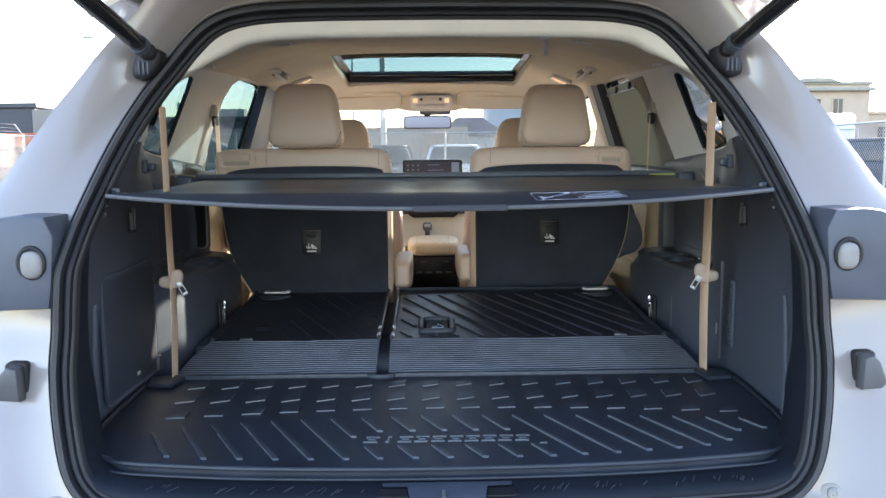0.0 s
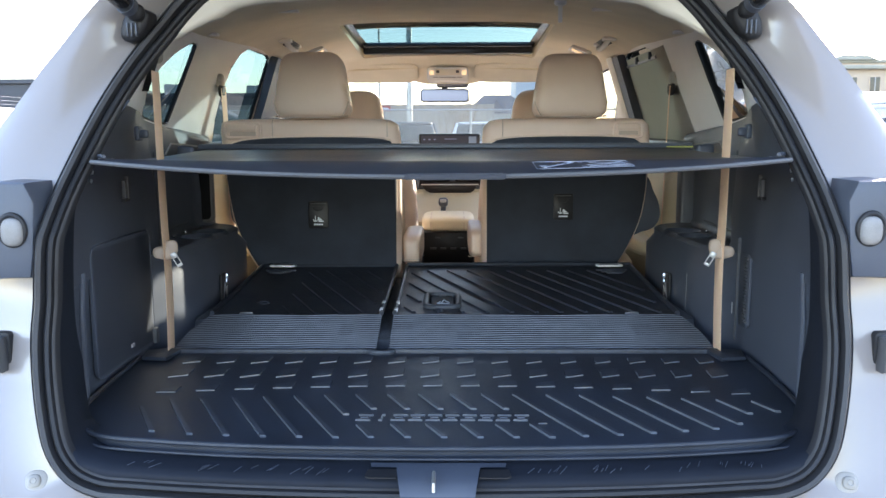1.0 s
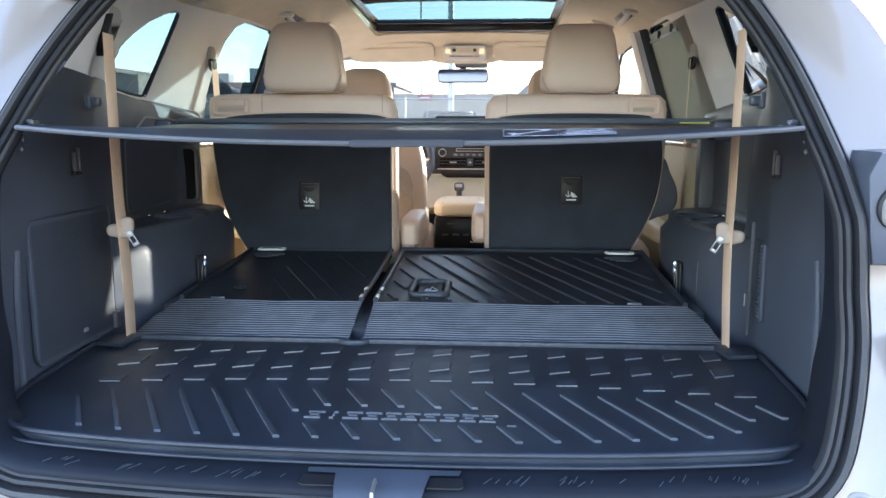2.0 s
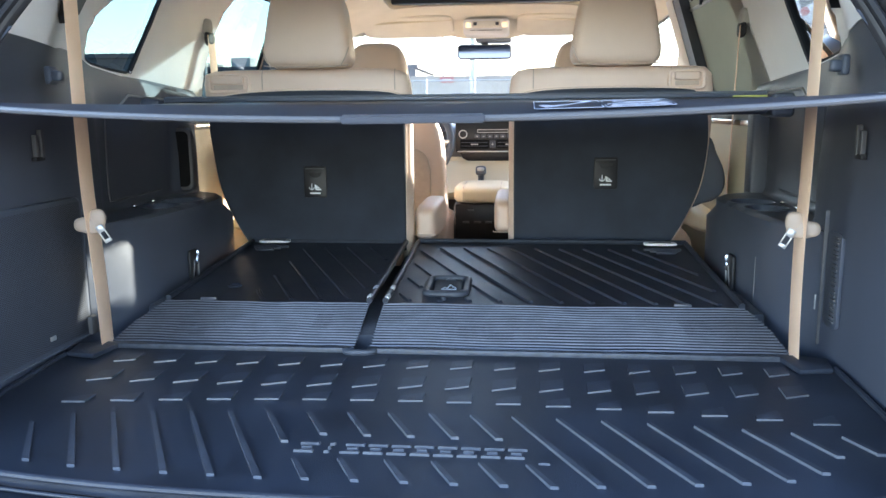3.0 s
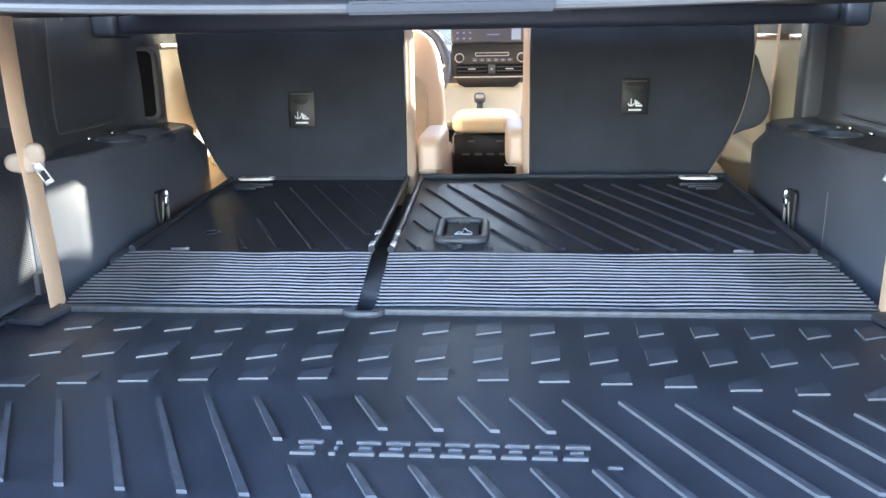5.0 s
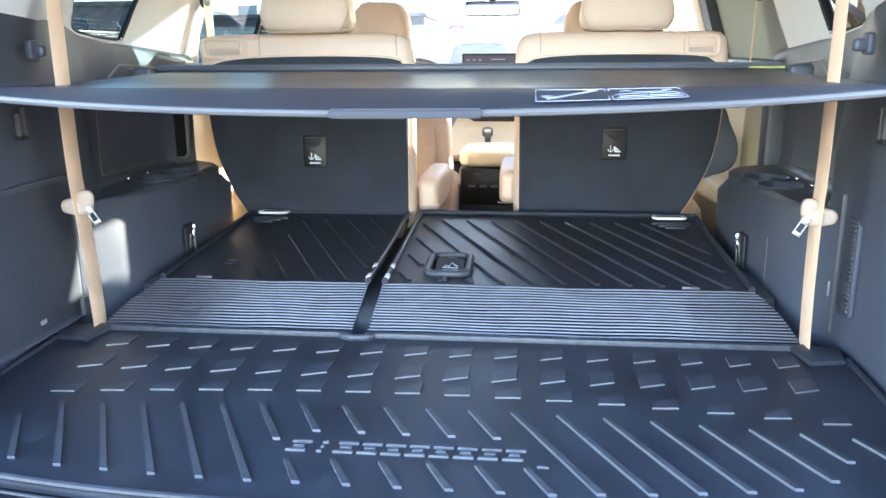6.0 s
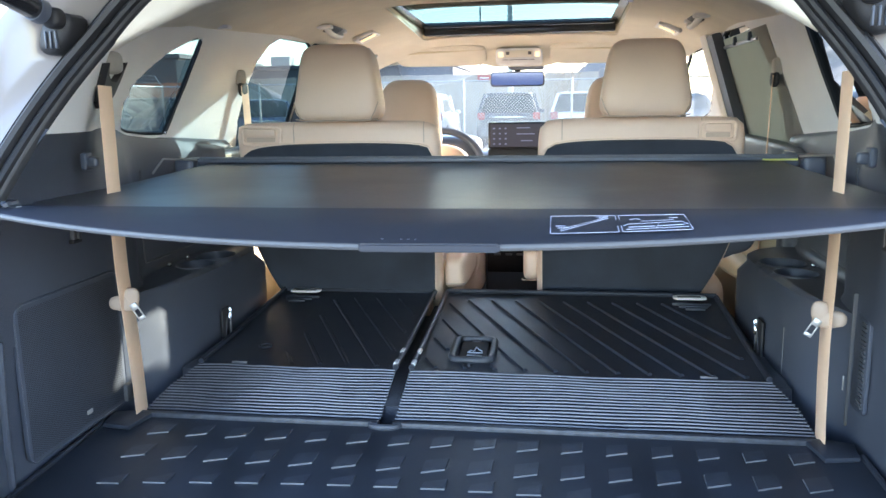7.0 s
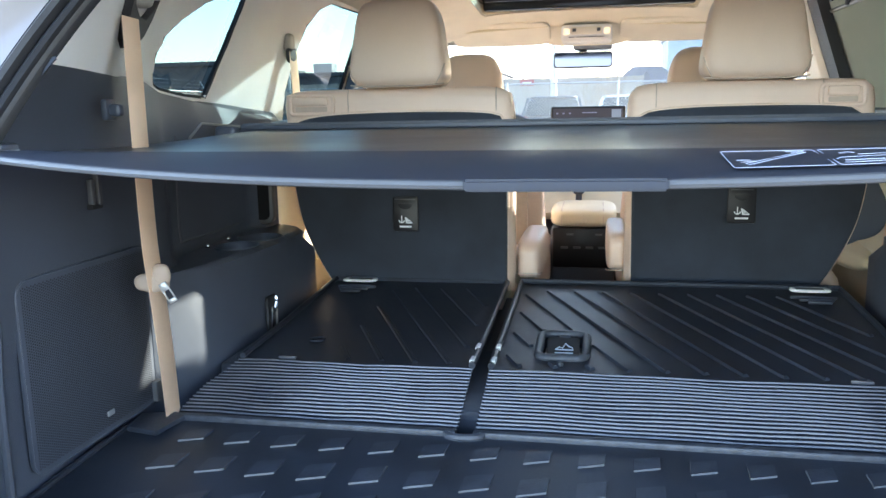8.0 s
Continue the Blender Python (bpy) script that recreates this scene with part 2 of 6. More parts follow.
def hole(bm, poly, ax=(1, 2)):
    """Cuts the outline poly, given along two axes, out of a sheet and draws its edge onto the outline."""
    gone = [f for f in bm.faces if inside([f.calc_center_median()[a] for a in ax], poly)]
    edge = {v for f in gone for v in f.verts}
    bmesh.ops.delete(bm, geom=gone, context="FACES")
    for v in edge:
        if v.is_valid and v.link_faces:
            q = nearest([v.co[a] for a in ax], poly)
            v.co[ax[0]], v.co[ax[1]] = q
    return bm


def smooth_line(pts, n, closed=False):
    """Points evenly along a Catmull-Rom curve through pts."""
    P = [Vector(p) for p in pts]
    m = len(P)
    out = []
    spans = m if closed else m - 1
    for i in range(spans):
        p0, p1, p2, p3 = (P[(i - 1) % m] if closed or i else P[0] * 2 - P[1]), P[i % m], P[(i + 1) % m], (P[(i + 2) % m] if closed or i < m - 2 else P[-1] * 2 - P[-2])
        for k in range(12):
            t = k / 12
            out.append(0.5 * (2 * p1 + (p2 - p0) * t + (2 * p0 - 5 * p1 + 4 * p2 - p3) * t * t + (3 * p1 - p0 - 3 * p2 + p3) * t ** 3))
    out.append(P[0] if closed else P[-1])
    acc = [0]
    for a, b in zip(out, out[1:]):
        acc.append(acc[-1] + (b - a).length)
    res = []
    for k in range(n):
        s = acc[-1] * k / (n if closed else n - 1)
        i = min(len(out) - 2, max(0, int(np.searchsorted(acc, s)) - 1))
        w = (s - acc[i]) / max(1e-9, acc[i + 1] - acc[i])
        res.append(out[i].lerp(out[i + 1], w))
    return res


def prism(poly, y0, y1, plane="xz", bevel=0.003, seg=2):
    """An outline in a plane, drawn out between two depths."""
    bm = bmesh.new()
    def at(p, d):
        return {"xz": (p[0], d, p[1]), "xy": (p[0], p[1], d), "yz": (d, p[0], p[1])}[plane]
    a = [bm.verts.new(at(p, y0)) for p in poly]
    b = [bm.verts.new(at(p, y1)) for p in poly]
    fa, fb = bm.faces.new(a), bm.faces.new(b)
    n = len(poly)
    for i in range(n):
        bm.faces.new((a[i], a[(i + 1) % n], b[(i + 1) % n], b[i]))
    bmesh.ops.recalc_face_normals(bm, faces=bm.faces)
    if bevel:
        bmesh.ops.bevel(bm, geom=list({e for f in (fa, fb) for e in f.edges}), offset=bevel, segments=seg, profile=0.5, affect="EDGES")
    return bm


def rounded(x0, x1, y0, y1, r, n=5):
    pts = []
    for cx, cy, a in ((x1 - r, y1 - r, 0), (x0 + r, y1 - r, 90), (x0 + r, y0 + r, 180), (x1 - r, y0 + r, 270)):
        for k in range(n + 1):
            t = radians(a + 90 * k / n)
            pts.append((cx + r * math.cos(t), cy + r * math.sin(t)))
    return pts


def ribbon(pts, side, w, t):
    """A flat strap along points, w wide along side, t thick."""
    bm = bmesh.new()
    rows = []
    P = [Vector(p) for p in pts]
    for i, p in enumerate(P):
        d = (P[min(i + 1, len(P) - 1)] - P[max(i - 1, 0)]).normalized()
        s = Vector(side[i] if isinstance(side, list) else side)
        s = (s - d * s.dot(d)).normalized()
        nrm = d.cross(s)
        rows.append([bm.verts.new(p + s * a * w / 2 + nrm * b * t / 2) for a, b in ((-1, -0.4), (-0.94, -1), (0.94, -1), (1, -0.4), (1, 0.4), (0.94, 1), (-0.94, 1), (-1, 0.4))])
    for a, b in zip(rows, rows[1:]):
        for j in range(8):
            bm.faces.new((a[j], a[(j + 1) % 8], b[(j + 1) % 8], b[j]))
    bm.faces.new(rows[0])
    bm.faces.new(rows[-1])
    return bm


def lerp(x, xs, ys):
    return float(np.interp(x, xs, ys))


# ================= ground =================
g = bmesh.new()
bmesh.ops.create_grid(g, x_segments=40, y_segments=40, size=600)
ground = tagged(part("ground", g, M_ASPHALT), "grey asphalt car park surface", "ground", kind="structure")

# ================= the car =================
car = thing("suv", "white pearl SUV with its tailgate open, parked on asphalt", "car")


def open_y(z):
    """Depth of the tailgate opening's plane at a height."""
    return lerp(z, [0.70, 0.732, 0.80, 0.88, 0.95, 1.02, 1.12, 1.5, 1.68, 1.8], [-0.212, -0.204, -0.182, -0.158, -0.136, -0.116, -0.110, 0.15, 0.24, 0.26])


HALF = [(0, 0.730), (0.30, 0.730), (0.47, 0.731), (0.532, 0.733), (0.580, 0.750), (0.617, 0.792), (0.637, 0.857), (0.651, 0.940), (0.653, 1.0), (0.649, 1.085),
        (0.640, 1.175), (0.626, 1.24), (0.604, 1.32), (0.578, 1.39), (0.543, 1.46), (0.495, 1.535), (0.450, 1.580), (0.385, 1.603), (0.27, 1.612), (0, 1.615)]
half = smooth_line([(x, z, 0) for x, z in HALF], 120)
loop = [(p[0], p[1]) for p in half] + [(-p[0], p[1]) for p in half[-2:0:-1]]
LN = len(loop)


def seal_x(z):
    """Half width of the opening at a height."""
    return lerp(z, [b for a, b in HALF[3:17]], [a for a, b in HALF[3:17]])


def normal2(i):
    a, b = loop[i - 1], loop[(i + 1) % LN]
    d = Vector((b[0] - a[0], b[1] - a[1])).normalized()
    return Vector((d.y, -d.x))


def ring(out, back, dy=0.0):
    """The opening's outline pushed outwards and rearwards."""
    res = []
    for i, (x, z) in enumerate(loop):
        n = normal2(i)
        X, Z = x + n.x * out, z + n.y * out
        bow = 0.042 * max(0, 1 - (x / 0.56) ** 2) if z < 0.8 else 0
        res.append(Vector((X, open_y(z) - back + dy - bow, Z)))
    return res


def loft(rings, closed=True):
    bm = bmesh.new()
    vs = [[bm.verts.new(p) for p in r] for r in rings]
    n = len(rings[0])
    for a, b in zip(vs, vs[1:]):
        for j in range(n if closed else n - 1):
            bm.faces.new((a[j], a[(j + 1) % n], b[(j + 1) % n], b[j]))
    return bm


def rim(k):
    """Outer body line around the opening: k = 0 on the rear rim, 1 on the side and roof."""
    res = []
    for i, (x, z) in enumerate(loop):
        s = 1 if x > 0 else -1
        ax = abs(x)
        if z > 1.2:
            t = min(1, (z - 1.2) / 0.4)
            X = lerp(z, [1.2, 1.25, 1.3, 1.39, 1.47, 1.53, 1.58, 1.60, 1.615], [0.86, 0.812, 0.780, 0.715, 0.642, 0.570, 0.520, 0.505, 0.50])
            X = X if z < 1.585 else X * min(1, (ax / 0.5) ** 0.8)
            Z = z + 0.10 * t ** 3
            Y = lerp(z, [1.2, 1.4, 1.6, 1.62], [0.0, 0.06, 0.13, 0.14])
            X += 0.012 * k * (1 if z < 1.58 else 0)
            Z += 0.02 * k
            Y += 0.12 * k
        else:
            w = min(1, max(0, (0.86 - z) / 0.12))
            X = lerp(z, [0.73, 0.78, 0.9, 1.1, 1.2], [0.80, 0.86, 0.90, 0.90, 0.86]) * min(1, ax / 0.532)
            Z = z - 0.10 * w
            Y = lerp(z, [0.73, 0.80, 0.9, 1.2], [-0.27, -0.20, -0.08, 0.0]) - (0.05 * max(0, 1 - (ax / 0.56) ** 2) if z < 0.8 else 0)
            X += 0.035 * k * (1 - w)
            Y += 0.30 * k * (1 - w)
            Z -= 0.10 * k * w
        res.append(Vector((s * X if ax > 1e-6 else 0, Y, Z)))
    return res


def mix(a, b, t, bulge=0.0):
    return [p.lerp(q, t) + Vector((0, -bulge * math.sin(math.pi * t), 0)) for p, q in zip(a, b)]


r_in = ring(0.0, 0.0)
r_fl = ring(0.010, 0.004)
r_ch = ring(0.020, -0.016)
ro, rs = rim(0), rim(1)
part("rear_body_frame", loft([r_in, r_fl, ring(0.013, 0.0), ring(0.015, -0.014), r_ch, mix(r_ch, ro, 0.3, 0.012), mix(r_ch, ro, 0.6, 0.022), mix(r_ch, ro, 0.85, 0.014), ro, mix(ro, rs, 0.3, 0.02), mix(ro, rs, 0.65, 0.015), rs]),
     M_PAINT, car, "white painted body frame around the tailgate opening", sharp=0.9)
# the rubber seal: a main bulb and a thin inner lip
seal = part("tailgate_seal", loft([ring(a, b) for a, b in ((0.006, 0.003), (0.0085, 0.010), (0.006, 0.0135), (0.0025, 0.010), (0.0015, 0.018), (-0.004, 0.0245), (-0.010, 0.0215), (-0.014, 0.006), (-0.0155, 0.014), (-0.020, 0.0175), (-0.0245, 0.015), (-0.026, 0.007), (-0.0275, 0.0105), (-0.031, 0.006), (-0.033, -0.006))]),
            M_SEAL, car, "black rubber weatherstrip with a dusty grey bulb", sharp=0.8)
seal.data.materials.append(M_DUSTY)
for f in seal.data.polygons:
    if f.index // LN in (4, 5, 12):
        f.material_index = 1


def side_out(y, z):
    """Half width of the outer body."""
    lower = lerp(z, [0.2, 0.4, 0.75, 1.0, 1.24], [0.90, 0.945, 0.955, 0.965, 0.93])
    upper = lerp(z, [1.24, 1.27, 1.32, 1.6, 1.7], [0.93, 0.83, 0.788, 0.712, 0.66]) - 0.2 * max(0, 0.65 - y) * min(1, (z - 1.24) / 0.06)
    w = lower if z <= 1.24 else upper
    return w - 0.05 * max(0, (y - 3.6) / 1.0) ** 2 - 0.06 * max(0, (0.5 - y) / 0.5) ** 2


BY = [-0.06, 0.03, 0.13, 0.25, 0.40, 0.55, 0.75, 1.0, 2.0, 3.2]
BX = [0.555, 0.572, 0.596, 0.632, 0.690, 0.733, 0.748, 0.75, 0.75, 0.72]


def side_in(y, z):
    """Half width of the cabin lining above the belt line."""
    return lerp(y, BY, BX) - (z - 1.33) * lerp(y, [0.0, 0.4, 0.9], [0.45, 0.34, 0.24])


def skin(y, z):
    """Half width of the glasshouse's outer skin: close over the lining beside the windows."""
    a, b = side_out(y, z), side_in(y, z) + 0.016
    t = min(1, max(0, (z - 1.25) / 0.03)) * min(1, max(0, (y - 0.30) / 0.15)) * min(1, max(0, (2.6 - y) / 0.3))
    return a + (b - a) * t


Q_WIN = [(0.565, 1.331), (0.64, 1.323), (0.768, 1.318), (0.83, 1.43), (0.893, 1.545), (0.81, 1.531), (0.69, 1.494), (0.60, 1.455), (0.545, 1.42), (0.512, 1.388), (0.508, 1.360), (0.525, 1.340)]
R_WIN = [(1.205, 1.262), (1.60, 1.245), (1.67, 1.42), (1.74, 1.575), (1.70, 1.587), (1.42, 1.583), (1.33, 1.556), (1.26, 1.505), (1.205, 1.42), (1.188, 1.34)]
F_WIN = [(1.84, 1.462), (1.99, 1.464), (2.2, 1.33), (3.0, 1.205), (2.85, 1.32), (2.55, 1.49), (2.36, 1.555), (1.90, 1.567), (1.85, 1.50)]


def dense(poly, n=6):
    """The outline with every side cut into n steps."""
    return [tuple(Vector(a).lerp(Vector(b), k / n)) for a, b in zip(poly, list(poly[1:]) + [poly[0]]) for k in range(n)]


def around(poly, d):
    c = Vector((sum(p[0] for p in poly) / len(poly), sum(p[1] for p in poly) / len(poly)))
    res = []
    for p in poly:
        v = Vector(p) - c
        res.append(tuple(c + v * (1 + d / v.length)))
    return res


for s in (-1, 1):
    lab = "white painted body side with wheel arches"
    low = grid(lambda u, v: Vector((s * side_out(0.18 + u * 4.2, 0.26 + v * 0.98), 0.18 + u * 4.2, 0.26 + v * 0.98)), 84, 20)
    for wy in (0.72, 3.57):
        hole(low, [(wy + 0.40 * math.cos(a * math.pi / 16), 0.36 + 0.40 * math.sin(a * math.pi / 16)) for a in range(32)])
    part("body_side", thick(low, 0.02), M_PAINT, car, lab)
    up = grid(lambda u, v: Vector((s * skin(0.27 + u * 2.85, 1.24 + v * 0.42), 0.27 + u * 2.85, 1.24 + v * 0.42 * lerp(u, [0, 0.1, 0.7, 1], [1, 1, 0.98, 0.15]))), 100, 20)
    for w in (Q_WIN, R_WIN, F_WIN):
        hole(up, around(w, 0.035))
    part("upper_body_side", thick(up, 0.004), M_PAINT, car)
    part("waist_line", thick(grid(lambda u, v: Vector((s * (skin(0.27 + u * 2.85, 1.285) - 0.004 + v * (side_out(0.27 + u * 2.85, 1.24) - 0.004 - skin(0.27 + u * 2.85, 1.285))), 0.27 + u * 2.85, 1.238 - 0.004 * v)), 60, 3), 0.004), M_PAINT, car)


def roof_z(x, y):
    return lerp(y, [0.14, 0.3, 0.7, 1.5, 2.2, 2.6], [1.690, 1.706, 1.722, 1.730, 1.718, 1.68]) - 0.10 * (abs(x) / 0.68) ** 4


SUNROOF = [(-0.395, 1.59), (0.395, 1.59), (0.395, 2.335), (-0.395, 2.335)]
roof = grid(lambda u, v: Vector(((u * 2 - 1) * 0.68, 0.14 + v * 2.46, roof_z((u * 2 - 1) * 0.68, 0.14 + v * 2.46))), 48, 60)
hole(roof, [(-0.41, 1.88), (0.41, 1.88), (0.41, 2.35), (-0.41, 2.35)], (0, 1))
part("roof_panel", thick(roof, 0.012), M_PAINT, car, "white painted roof")
part("bonnet", thick(grid(lambda u, v: Vector(((u * 2 - 1) * (0.86 - 0.08 * v), 3.15 + v * 1.35, 1.13 - 0.16 * v ** 1.6 - 0.10 * abs(u * 2 - 1) ** 3)), 24, 16), 0.015), M_PAINT, car)
part("front_bumper", pillow((0, 4.42, 0.62), (1.86, 0.45, 0.66), 6, 10), M_PAINT, car)
part("grille", box(-0.55, 0.55, 4.60, 4.665, 0.50, 0.80, 0.02), M_GLOSSB, car)
part("rear_bumper", join(pillow((0, -0.10, 0.50), (1.84, 0.42, 0.32), 6, 12), box(-0.62, 0.62, -0.24, -0.02, 0.60, 0.66, 0.02)), M_PAINT, car, "white painted rear bumper")
part("underbody", box(-0.85, 0.85, 0.0, 4.4, 0.24, 0.46, 0.03), M_TRIM, car)
for s in (-1, 1):
    part("headlight", pillow((s * 0.68, 4.43, 0.86), (0.36, 0.30, 0.14), 4, 6), M_CHROME, car)
    for wy in (0.72, 3.57):
        wheel = part("wheel", moved(join(tube([(0, -0.115, 0), (0, 0.115, 0)], 0.245, 28)), pose(s * 0.84, wy, 0.36, 0, 0, 90)), M_ALLOY, car, "alloy wheel")
        tb = bmesh.new()
        prof = [(0.245, -0.11), (0.33, -0.12), (0.355, -0.09), (0.36, 0), (0.355, 0.09), (0.33, 0.12), (0.245, 0.11)]
        rows = [[tb.verts.new((s * 0.84 + h, wy + r * math.cos(a * math.pi / 18), 0.36 + r * math.sin(a * math.pi / 18))) for r, h in prof] for a in range(36)]
        for a in range(36):
            for j in range(len(prof) - 1):
                tb.faces.new((rows[a][j], rows[(a + 1) % 36][j], rows[(a + 1) % 36][j + 1], rows[a][j + 1]))
        part("tyre", tb, M_TYRE, wheel)

# tail lamp housings with the round bump stops, rubber stops and plugs beside the opening
for s in (-1, 1):
    hx = lambda a: s * a
    pl = [(0.662, 1.058), (0.92, 1.05), (0.92, 1.16), (0.80, 1.195), (0.735, 1.212), (0.715, 1.214), (0.662, 1.212), (0.648, 1.18), (0.655, 1.10)]
    housing = part("tail_lamp_panel", prism([(hx(a), b) for a, b in pl], -0.124, -0.02, "xz", 0.006), M_TRIM, car, "black tail lamp side panel")
    ring_pts = [(hx(0.685) + 0.0205 * math.cos(k * math.pi / 10), -0.126, 1.137 + 0.0245 * math.sin(k * math.pi / 10)) for k in range(20)]
    part("bump_stop", join(moved(pillow((0, 0, 0), (0.036, 0.022, 0.046), 2.6, 8), Matrix.Translation((hx(0.683), -0.128, 1.134)))), M_RUBGREY, housing, "round grey plastic bump stop")
    part("collar", tube(ring_pts, 0.0048, 8, True), M_SEAL, housing, "dark recessed collar")
    part("rubber_stop_recess", prism([(hx(a), b) for a, b in rounded(0.704, 0.742, 0.902, 0.968, 0.008)], -0.126, -0.09, "xz", 0.002), M_SEAL, car)
    rub = prism([(hx(a), b) for a, b in ((0.708, 0.906), (0.742, 0.908), (0.752, 0.918), (0.738, 0.955), (0.726, 0.966), (0.710, 0.962))], -0.152, -0.118, "xz", 0.006)
    part("rubber_stop", rub, M_TRIMG, car, "grey moulded rubber stop")
    pn = Vector((-s * 0.22, -0.87, 0.43)).normalized()
    pm = Matrix.Translation((hx(0.643), -0.1885, 0.741)) @ pn.to_track_quat("Z", "Y").to_matrix().to_4x4()
    plug = part("body_plug", join(moved(pillow((0, 0, 0), (0.035, 0.035, 0.008), 2.4, 10), pm), moved(pillow((s * 0.003, 0, 0.004), (0.021, 0.021, 0.010), 2.4, 10), pm)), M_PLUG, car, "beige rubber body plug")
    part("plug_nub", moved(tube([(s * 0.004 + 0.0045 * math.cos(k * math.pi / 6), 0.0045 * math.sin(k * math.pi / 6), 0.009) for k in range(12)], 0.0012, 6, True), pm), M_PLUG, plug)
    # gas strut and its bracket
    strut = thing("gas_strut", "black gas strut holding the open tailgate", "gas strut", "tailgate struts")
    shield = smooth_line([(s * x, z, 0) for x, z in ((0.527, 1.508), (0.546, 1.514), (0.568, 1.506), (0.580, 1.478), (0.579, 1.461), (0.568, 1.455), (0.552, 1.457), (0.532, 1.480))], 24, True)
    part("bracket", prism([(p.x, p.y) for p in shield], 0.085, 0.140, "xz", 0.012, 3), M_SEAL, strut, "black moulded bracket cover")
    a, b = Vector((s * 0.545, 0.078, 1.505)), Vector((s * 0.600, -0.42, 1.640))
    for k in range(3):
        part("rib", box(s * (0.548 + 0.008 * k) - 0.0015, s * (0.548 + 0.008 * k) + 0.0015, 0.0815, 0.088, 1.464, 1.488, 0.001), M_TRIM, strut)
    part("cylinder", tube([a.lerp(b, 0.05), a.lerp(b, 0.07), a.lerp(b, 0.62), a.lerp(b, 0.64)], [0.011, 0.0155, 0.0155, 0.010], 14), M_GLOSSB, strut)
    part("collar", tube([a.lerp(b, 0.045), a.lerp(b, 0.075)], 0.0175, 14), M_TRIM, strut)
    part("rod", tube([a.lerp(b, 0.6), b], 0.0055, 10), M_CHROME, strut)
    part("end_socket", pillow(a, (0.030, 0.030, 0.030), 2.6, 6), M_SEAL, strut)

# the open tailgate overhead
def gate_point(u, v):
    x = (u * 2 - 1) * lerp(v, [0, 0.3, 0.6, 1], [0.60, 0.64, 0.70, 0.66])
    return Vector((x, 0.20 - 1.02 * v, 1.715 + 0.13 * v - 0.05 * abs(u * 2 - 1) ** 4 + 0.05 * max(0, v - 0.6)))


GATE_WIN = [(-0.50, 0.10), (-0.54, -0.20), (-0.50, -0.36), (0.50, -0.36), (0.54, -0.20), (0.50, 0.10)]
gg = hole(grid(gate_point, 48, 48), GATE_WIN, (0, 1))
gate = part("tailgate", thick(gg, 0.05), M_PAINT, car, "white tailgate raised overhead")
part("tailgate_glass", grid(lambda u, v: gate_point(0.08 + 0.84 * u, 0.08 + 0.5 * v) - Vector((0, 0, 0.02)), 12, 12), M_GLASS, gate, "tinted rear window")
part("inner_trim", thick(grid(lambda u, v: gate_point(0.08 + 0.84 * u, 0.60 + 0.38 * v) - Vector((0, 0, 0.075)), 12, 8), 0.02), M_TRIM, gate, "black plastic tailgate lining")
part("roof_spoiler", join(box(-0.56, 0.56, 0.06, 0.16, 1.665, 1.70, 0.012)), M_PAINT, car)
for hx0 in (-0.15, 0.155):
    part("tailgate_hinge", box(hx0 - 0.045, hx0 + 0.045, 0.10, 0.19, 1.628, 1.648, 0.006), M_TRIM, car, "black tailgate hinge cover")

# ---- glass ----
for s in (-1, 1):
    for nm, w in (("quarter_window", Q_WIN), ("rear_door_window", R_WIN), ("front_door_window", F_WIN)):
        poly = around(w, 0.012)
        bm = bmesh.new()
        bm.faces.new([bm.verts.new((s * (side_in(y, z) + 0.007), y, z)) for y, z in poly])
        win = part(nm, bm, M_GLASS if nm != "front_door_window" else M_DOORGL, car, "tinted side window glass", recalc=False)
        loopw = [(s * (side_in(y, z) - 0.001), y, z) for y, z in dense(around(w, 0.001))]
        part("window_rubber", tube(loopw, 0.0034, 6, True), M_SEAL, win)
        lo, hi = [Vector(p) for p in dense(around(w, -0.003))], [Vector(p) for p in dense(around(w, -0.001))]
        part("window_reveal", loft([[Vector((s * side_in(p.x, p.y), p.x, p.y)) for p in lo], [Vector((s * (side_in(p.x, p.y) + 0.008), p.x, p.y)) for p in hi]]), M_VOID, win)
wsc = grid(lambda u, v: Vector(((u * 2 - 1) * lerp(v, [0, 1], [0.74, 0.60]), 3.22 - 0.72 * v - 0.12 * (u * 2 - 1) ** 2, 1.10 + 0.52 * v + 0.03 * math.sin(math.pi * v))), 24, 10)
part("windscreen", wsc, M_WIND, car, "clear windscreen")
part("sunroof_glass", grid(lambda u, v: Vector(((u * 2 - 1) * 0.42, 1.74 + v * 0.62, roof_z((u * 2 - 1) * 0.42, 1.74 + v * 0.62) - 0.014)), 12, 12), M_ROOFGL, car, "tinted sunroof glass")

# ================= cabin lining =================
def head_z(x, y):
    w = lerp(y, [0.15, 0.4, 0.8, 1.3, 2.6], [0.575, 0.64, 0.71, 0.71, 0.66])
    zc = lerp(y, [0.15, 0.25, 0.5, 0.9, 1.3, 1.5, 1.62, 2.0, 2.35, 2.46], [1.585, 1.610, 1.652, 1.673, 1.690, 1.703, 1.705, 1.682, 1.655, 1.612])
    return zc - 0.105 * min(1.2, abs(x) / w) ** 4


def head_w(y):
    return lerp(y, [0.15, 0.4, 0.8, 1.3, 2.6], [0.575, 0.64, 0.71, 0.71, 0.66])


hl = grid(lambda u, v: Vector(((u * 2 - 1) * head_w(0.30 + v * 2.16), 0.30 + v * 2.16, head_z((u * 2 - 1) * head_w(0.30 + v * 2.16), 0.30 + v * 2.16))), 56, 70)
hole(hl, SUNROOF, (0, 1))
headliner = part("headliner", thick(hl, 0.012), M_HEAD, car, "beige cloth headliner with a sunroof opening")


